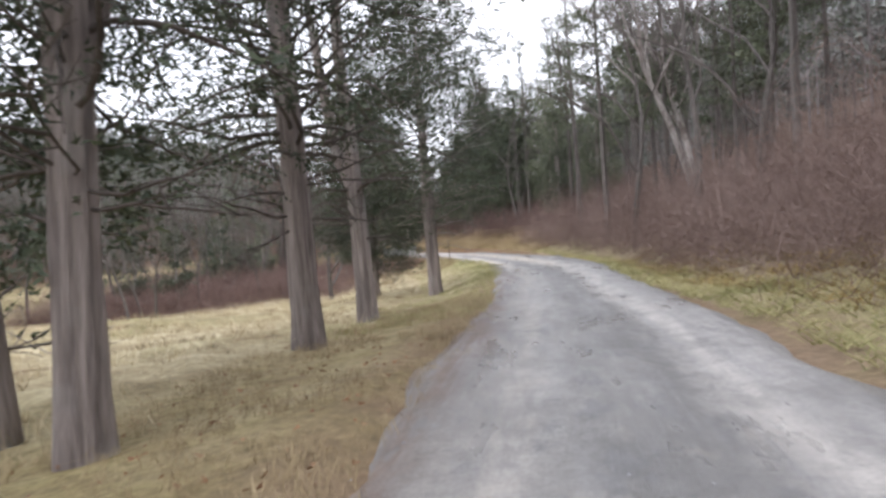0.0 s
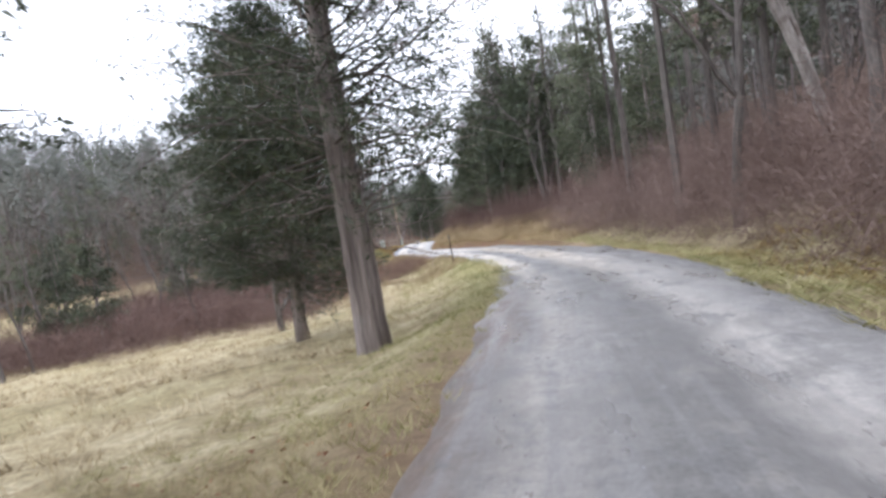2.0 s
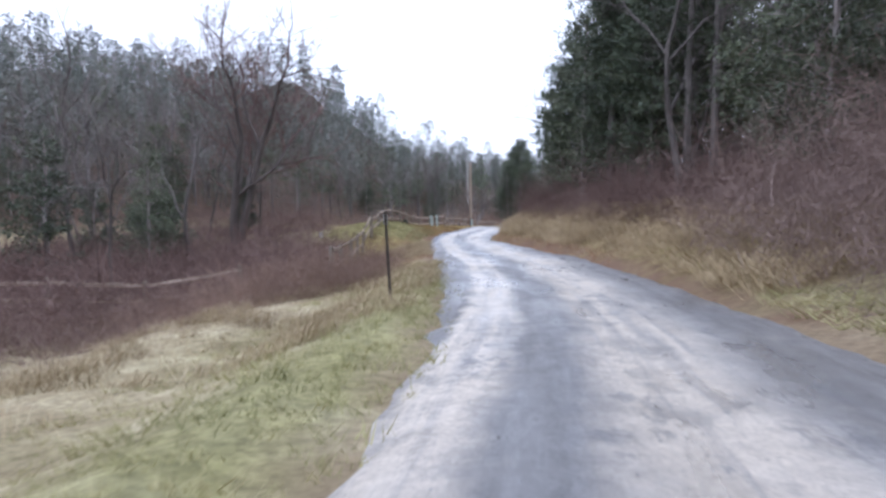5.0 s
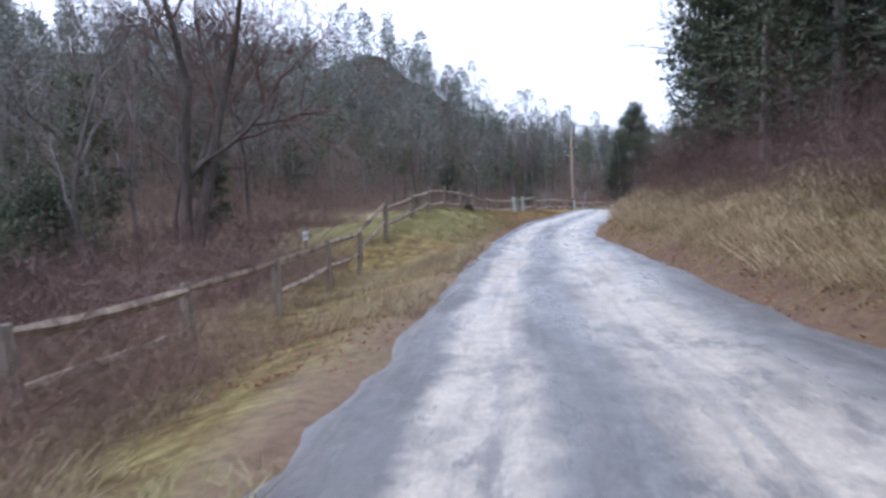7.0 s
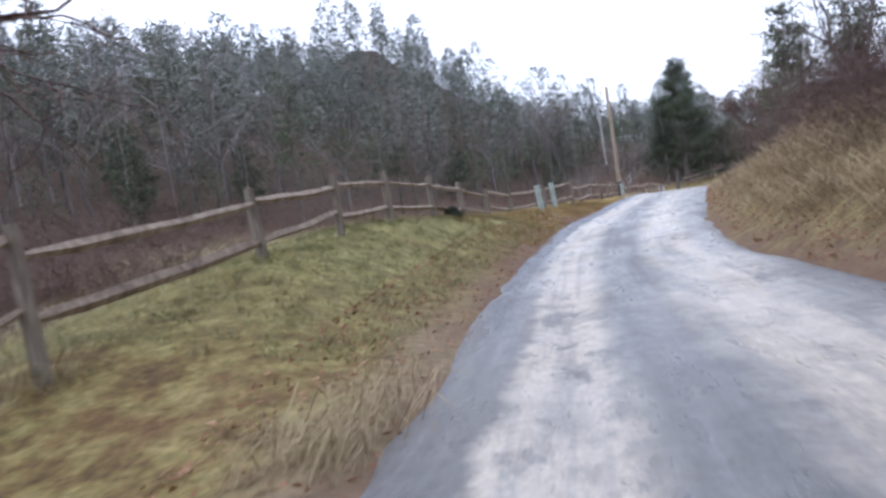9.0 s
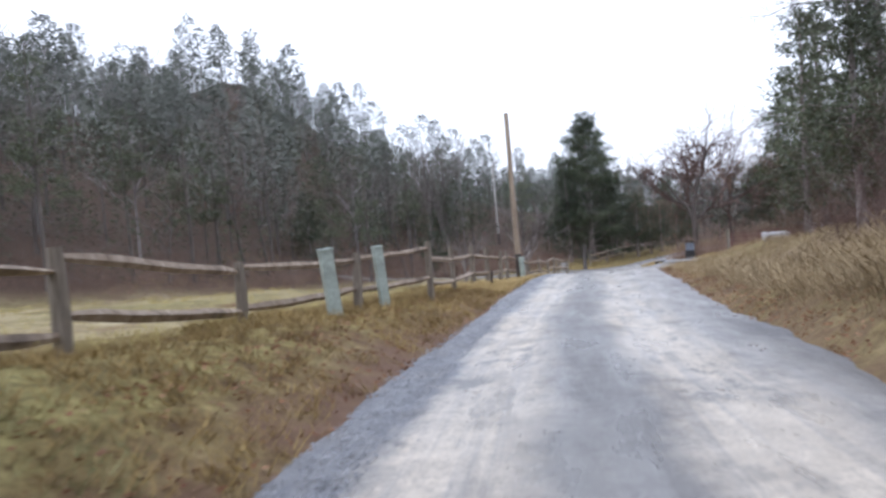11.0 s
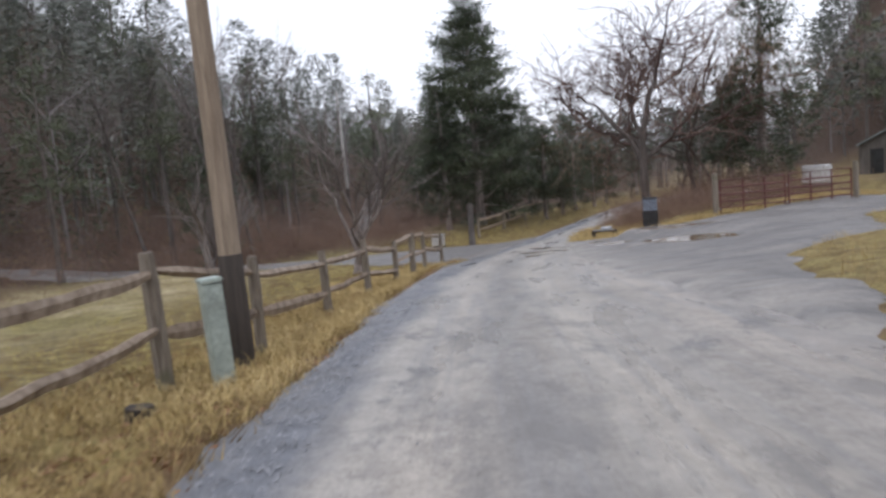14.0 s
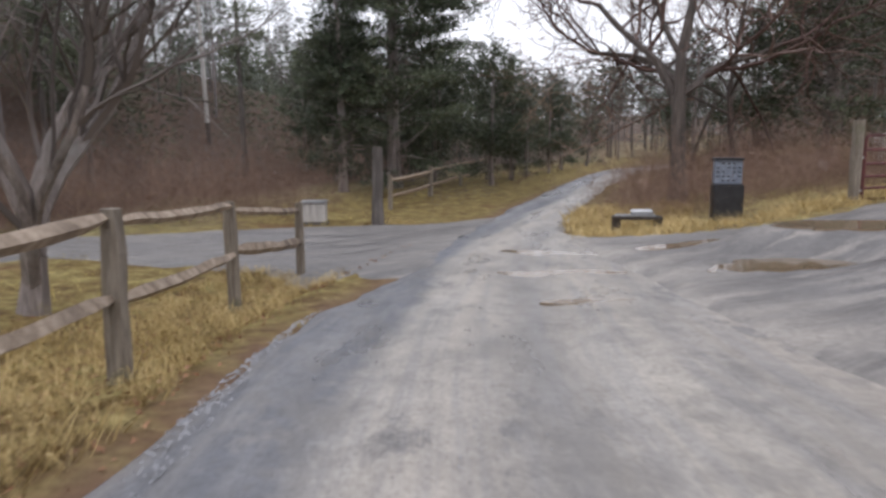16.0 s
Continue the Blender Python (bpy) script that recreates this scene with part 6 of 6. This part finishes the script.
surface_dark = surface("tarred_wood", (0.03, 0.024, 0.02), (0.075, 0.06, 0.05), 3.0, 20.0, 0.8, 0.4, 0.01, stretch=(3, 3, 0.2))
utility_pole(10.35, 64.3, 7.4, 0.13, (-0.012, 0.0), "tall bare wooden pole standing by the rail fence")
utility_pole(19.0, 117.0, 5.7 - ground_z(19.0, 117.0), 0.13, (-0.02, 0.0), "pale bleached utility pole at the edge of the wood", fittings=True, wood=M_POLE_PALE)


def marker_post(x, y, z, h, w, lean, label):
    root = thing("marker_post", pose(x, y, z, lean[0], lean[1], 20), label, "marker post", "pale green markers")
    b = Build()
    b.box((0, 0, h / 2 - 0.15), (w, w, h + 0.3), bevel=0.012)
    part("body", b, M_MARKER, root)
    b = Build()
    b.box((0, 0, h + 0.02), (w + 0.02, w + 0.02, 0.045), bevel=0.01)
    part("cap", b, M_MARKER, root, "rounded pale cap")
    b = Build()
    b.box((w / 2 + 0.004, 0, h * 0.6), (0.012, 0.05, 0.07), bevel=0.003)
    part("latch", b, M_STEEL, root, "small steel latch")
    return root


marker_post(3.34, 42.5, -1.6, 1.08, 0.17, (0, -5), "leaning pale green cable marker post in the grass")
marker_post(4.05, 44.7, -1.66, 1.06, 0.15, (0, -4), "pale green cable marker post beside the fence")
marker_post(10.2, 62.85, ground_z(10.2, 62.85) - 0.04, 0.98, 0.17, (0, -2), "pale green cable marker in front of the pole")


def stake(x, y, h, lean):
    root = thing("marker_stake", pose(x, y, ground_z(x, y), lean, -3, 0), "thin dark steel stake on the verge", "stake")
    b = Build()
    b.tube([(0, 0, -0.3), (0, 0, h * 0.5), (0, 0, h)], [0.025, 0.025, 0.022], 6)
    part("shaft", b, surface_dark, root)
    b = Build()
    b.box((0, 0, h - 0.12), (0.06, 0.02, 0.16), bevel=0.004)
    part("reflector", b, M_STEEL, root, "dull reflector plate")


stake(-3.23, -6.58, 1.35, 2)
b = Build()
zz = np.linspace(-0.4, 2.0, 8)
b.tube(np.stack([0.03 * zz, 0.05 * zz, zz], 1), fluted(np.linspace(0.19, 0.13, 8), 9, np.random.default_rng(5)), 9)
ob = part("leaning_stump", b, M_BARK_GREY)
ob.location = (20.8, 89.6, ground_z(20.8, 89.6))
tagged(ob, "tall grey weathered stump at the lane junction", "stump")


def birdhouse(x, y, z):
    root = thing("nest_box", Matrix.Translation((x, y, ground_z(x, y))), "small white nest box on a thin pole", "nest box")
    h = z - ground_z(x, y)
    b = Build()
    b.tube([(0, 0, -0.3), (0, 0, h)], [0.02, 0.02], 6)
    part("pole", b, surface_dark, root)
    b = Build()
    b.box((0, 0, h + 0.1), (0.16, 0.16, 0.22), bevel=0.01)
    part("box", b, M_WHITE, root)
    b = Build()
    b.box((0, -0.02, h + 0.225), (0.2, 0.24, 0.025), pose(0, 0, 0, 12), bevel=0.005)
    part("roof", b, M_STEEL, root, "pale sloping roof")


birdhouse(-5.04, 21.77, -0.5)


def short_stub(x, y, h, r, label):
    rr_ = np.random.default_rng(int(x * 100))
    b = Build()
    zz = np.linspace(-0.15, h, 5)
    b.tube(np.stack([0.06 * zz, 0.03 * zz, zz], 1), fluted(np.linspace(r * 1.1, r * 0.8, 5), 8, rr_, 0.1), 8)
    ob = part("wooden_stub", b, surface_dark)
    ob.location = (x, y, ground_z(x, y))
    return tagged(ob, label, "stub", "stubs in the grass")


short_stub(7.34, 53.7, 0.42, 0.035, "thin dark broken stake in the roadside grass")
short_stub(9.6, 62.0, 0.1, 0.14, "low cut stump in the golden roadside grass")


def utility_box(x, y, yaw):
    root = thing("utility_box", pose(x, y, ground_z(x, y), 0, 0, yaw), "pale grey metal utility box beside the branching lane", "utility box")
    b = Build()
    b.box((0, 0, 0.3), (0.6, 0.4, 0.5), bevel=0.02)
    part("body", b, M_POLE_PALE, root)
    b = Build()
    b.box((0, -0.01, 0.57), (0.66, 0.48, 0.05), bevel=0.012)
    part("lid", b, M_STEEL, root, "grey sloping lid")
    b = Build()
    b.box((0, 0, 0.02), (0.66, 0.46, 0.1), bevel=0.01)
    part("plinth", b, M_PLANK, root)


utility_box(19.3, 90.2, -20)

# small bushes
rb = np.random.default_rng(91)
root = thing("round_bush", Matrix.Translation((0.4, 33.8, ground_z(0.4, 33.8))), "small round dark evergreen bush in the grass", "bush")
d = rb.normal(size=(1500, 3))
d /= np.linalg.norm(d, axis=1)[:, None]
d[:, 2] = np.abs(d[:, 2])
b = Build()
b.tris(leaf_tris(d * rb.uniform(0.62, 1.0, (1500, 1)) * (0.24, 0.23, 0.33), d + rb.normal(0, 0.7, d.shape), 0.042, 0.013, rb))
part("crown", b, M_CEDAR, root, smooth_shade=False)
b = Build()
for k in range(7):
    a = k * 0.9
    b.tube(bend((0, 0, -0.08), (math.cos(a) * 0.5, math.sin(a) * 0.5, 1), 0.36, rb, 4), np.linspace(0.012, 0.004, 5), 5)
part("stem", b, M_BARK, root)
for (sx, sy, sz_, seed) in ((14.0, 80.7, 0.8, 92), (9.6, 76.5, 0.5, 94)):
    t = bare_tree(seed, 8.0, 0.27, 0.42, 3, stems=1, low=0.5, material=M_BARK, twig=M_TWIG_GREY, name="bare_tree", twigs=3, kids=(4, 6), bole=0.14, first=(2.0, 3.6), wander=0.2)
    plant(t, sx, sy, seed * 37.0, sz_, "small leafless tree with a short bole and many upright stems", "small trees behind the fence")


# ---------------------------------------------------------------- yard things
def tube_gate(x, y, z, yaw, length, label):
    root = thing("tube_gate", pose(x, y, z, 0, 0, yaw), label, "gate", "red gates")
    b = Build()
    ring = [(0.08, 0.36), (0.105, 0.29), (0.17, 0.26), (length - 0.14, 0.26), (length - 0.075, 0.29), (length - 0.05, 0.36), (length - 0.05, 1.52), (length - 0.075, 1.59), (length - 0.14, 1.62), (0.17, 1.62), (0.105, 1.59), (0.08, 1.52), (0.08, 0.36)]
    b.tube([(u, 0, w) for u, w in ring], [0.036] * len(ring), 8)
    part("gate_frame", b, M_RUST, root)
    for hh in (0.5, 0.75, 1.02, 1.32):
        b = Build()
        b.tube([(0.08, 0, hh), (length / 2, 0, hh), (length - 0.05, 0, hh)], [0.032] * 3, 8)
        part("gate_bar", b, M_RUST, root)
    for xx in (length * 0.36, length * 0.68):
        b = Build()
        b.tube([(xx, 0, 0.26), (xx, 0, 1.62)], [0.036] * 2, 8)
        part("gate_upright", b, M_RUST, root)
    for hh in (0.45, 1.15):
        b = Build()
        b.box((0.02, 0, hh), (0.12, 0.05, 0.05), bevel=0.008)
        part("hinge", b, M_STEEL, root, "grey steel hinge")
    return root


def wood_post(x, y, h, r, label):
    rr_ = np.random.default_rng(int(x * 10))
    b = Build()
    zz = np.linspace(-0.4, h, 6)
    b.tube(np.stack([0 * zz, 0 * zz, zz], 1), fluted(np.full(6, r), 9, rr_, 0.05), 9)
    ob = part("gate_post", b, M_POST)
    ob.location = (x, y, ground_z(x, y))
    return tagged(ob, label, "post", "gate posts")


GZ = ground_z(29.3, 82.8)
wood_post(29.3, 82.8, 1.74, 0.12, "thick grey wooden gate post with rusty foot")
tube_gate(29.45, 82.8, GZ - 0.2, -6, 3.05, "dark red tubular steel farm gate, closed")
tube_gate(32.52, 82.48, GZ - 0.17, -6, 3.05, "dark red tubular steel gate panel")
wood_post(35.72, 82.14, 1.6, 0.11, "weathered wooden post at the gate's end")


def white_box(x, y, z, yaw):
    root = thing("white_crate", pose(x, y, z, 0, 0, yaw), "plain white boxed water tank on the grass", "tank")
    b = Build()
    b.box((0.5, 0.45, 0.48), (1.0, 0.9, 0.86), bevel=0.03)
    part("body", b, M_WHITE, root)
    b = Build()
    b.box((0.5, 0.45, 0.925), (1.04, 0.94, 0.03), bevel=0.01)
    part("roof", b, M_WHITE, root)
    for yy in (0.04, 0.86):
        b = Build()
        b.box((0.5, yy, 0.02), (1.0, 0.08, 0.1), bevel=0.01)
        part("skid", b, M_STEEL, root)
    b = Build()
    b.box((0.5, -0.008, 0.74), (0.94, 0.016, 0.025), bevel=0.004)
    part("seam", b, M_STEEL, root, "grey seam strip")
    return root


white_box(21.45, 63.75, ground_z(21.9, 64.1) - 0.02, -17)


def white_tote(x, y, z, yaw):
    """A white liquid tank in a cage on a pallet."""
    root = thing("tank_tote", pose(x, y, z, 0, 0, yaw), "white caged liquid tank behind the red gate", "tank")
    b = Build()
    b.box((0, 0, 0.72), (1.5, 1.1, 1.05), bevel=0.08)
    part("tank", b, M_WHITE, root)
    for k in range(4):
        b = Build()
        b.box((0, 0, 0.3 + 0.28 * k), (1.54, 1.14, 0.03), bevel=0.008)
        part("cage_band", b, M_STEEL, root)
    b = Build()
    b.box((0, 0, 0.08), (1.5, 1.1, 0.16), bevel=0.01)
    part("pallet", b, M_PLANK, root, "grey wooden pallet")
    b = Build()
    b.tube([(0, 0, 1.2), (0, 0, 1.3)], [0.16, 0.15], 16)
    part("cap", b, M_BLACK, root, "black screw cap")
    return root


white_tote(41.9, 91.3, ground_z(41.9, 91.3) - 0.02, -38)


def bucket(x, y):
    root = thing("white_bucket", Matrix.Translation((x, y, ground_z(x, y))), "white plastic bucket standing behind the gate", "bucket")
    b = Build()
    zz = [0, 0.02, 0.34, 0.36, 0.36, 0.05]
    b.tube([(0, 0, v) for v in zz], [0.13, 0.135, 0.16, 0.165, 0.15, 0.12], 18)
    part("body", b, M_WHITE, root)
    b = Build()
    a = np.linspace(0, math.pi, 12)
    b.tube(np.stack([0.16 * np.cos(a), 0 * a, 0.34 + 0.12 * np.sin(a)], 1), np.full(12, 0.004), 5)
    part("handle", b, M_STEEL, root, "thin wire handle")


bucket(35.8, 89.3)


def shed(x, y, z, yaw):
    root = thing("shed", pose(x, y, z, 0, 0, yaw), "small grey wooden shed with a gable roof", "shed")
    w, d, h, rise = 4.2, 5.0, 2.3, 1.1
    for yy, nm in ((-d / 2, "front"), (d / 2, "back")):
        for k in range(14):
            xx = -w / 2 + w * (k + 0.5) / 14
            hh = h + rise * (1 - abs(xx) / (w / 2)) - 0.06
            b = Build()
            b.box((xx, yy, hh / 2 - 0.1), (w / 14 - 0.015, 0.04, hh + 0.2), bevel=0.004)
            part("board", b, M_PLANK, root)
    for xx in (-w / 2, w / 2):
        b = Build()
        b.box((xx, 0, h / 2 - 0.1), (0.05, d - 0.05, h + 0.2))
        part("wall", b, M_PLANK, root)
        b = Build()
        ang = math.degrees(math.atan2(rise, w / 2)) * (1 if xx < 0 else -1)
        b.box((xx * 0.54, 0, h + rise * 0.48), (w * 0.64, d + 0.7, 0.07), pose(0, 0, 0, 0, -ang, 0), bevel=0.015)
        part("roof_slope", b, M_ROOF, root)
    wn_ = Build()
    wn_.box((0.7, -d / 2 - 0.025, 1.45), (0.9, 0.03, 0.9), bevel=0.005)
    win = part("window", wn_, M_GLASS, root)
    for sx, sy_, cx, cz in ((1.02, 0.09, 0.7, 1.95), (1.02, 0.09, 0.7, 0.95), (0.09, 0.92, 0.22, 1.45), (0.09, 0.92, 1.18, 1.45), (0.05, 0.86, 0.7, 1.45), (0.86, 0.05, 0.7, 1.45)):
        b = Build()
        b.box((cx, -d / 2 - 0.045, cz), (sx, 0.04, sy_), bevel=0.006)
        part("window_bar", b, M_WHITE, win, "white painted bar")
    b = Build()
    b.box((-0.9, -d / 2 - 0.03, 0.95), (0.9, 0.04, 1.9), bevel=0.006)
    part("door", b, M_GLASS, root, "dark doorway board")
    return root


shed(60.7, 104.5, ground_z(59.5, 103.0), -45)


def mailbox_stand(x, y, yaw):
    """A black post cabinet with a grid of small dark slots in a blue-grey face."""
    root = thing("mailbox_stand", pose(x, y, ground_z(x, y), 0, 0, yaw), "black cabinet with a blue-grey panel of mail slots", "mailbox")
    b = Build()
    b.box((0, 0, 0.36), (0.62, 0.5, 0.82), bevel=0.03)
    part("cabinet", b, M_BLACK, root)
    b = Build()
    b.box((0, 0.08, 1.02), (0.56, 0.34, 0.52), bevel=0.015)
    panel = part("slot_panel", b, M_SLATE, root, "blue-grey slotted panel")
    for r_ in range(5):
        for c_ in range(5):
            if (r_ * 7 + c_ * 3) % 4 == 0:
                continue
            b = Build()
            b.box((-0.22 + 0.11 * c_, -0.093, 0.84 + 0.09 * r_), (0.06, 0.016, 0.03), bevel=0.003)
            part("slot", b, M_BLACK, panel)
    b = Build()
    b.box((0, 0.06, 1.3), (0.62, 0.42, 0.035), bevel=0.01)
    part("lid", b, M_BLACK, root)
    return root


mailbox_stand(26.98, 84.01, -34)


def log_bench(x, y, yaw):
    root = thing("low_bench", pose(x, y, ground_z(x, y), 0, 0, yaw), "low dark bench with a pale metal box lying on it", "bench")
    for xx in (-0.44, 0.44):
        b = Build()
        b.tube([(xx, 0, -0.1), (xx, 0, 0.28)], [0.11, 0.10], 10)
        part("leg", b, surface_dark, root)
    b = Build()
    b.box((0, 0, 0.3), (1.06, 0.32, 0.07), bevel=0.012)
    part("seat", b, surface_dark, root)
    b = Build()
    b.box((-0.04, 0, 0.35), (0.86, 0.24, 0.035), bevel=0.008)
    part("tray", b, M_STEEL, root, "pale metal tray")
    b = Build()
    b.tube([(-0.14, 0, 0.42), (-0.1, 0, 0.42), (0.28, 0, 0.42), (0.32, 0, 0.42)], [0.05, 0.07, 0.07, 0.05], 12)
    part("box", b, M_STEEL, root, "rounded metal box")
    return root


log_bench(25.15, 84.67, -30)
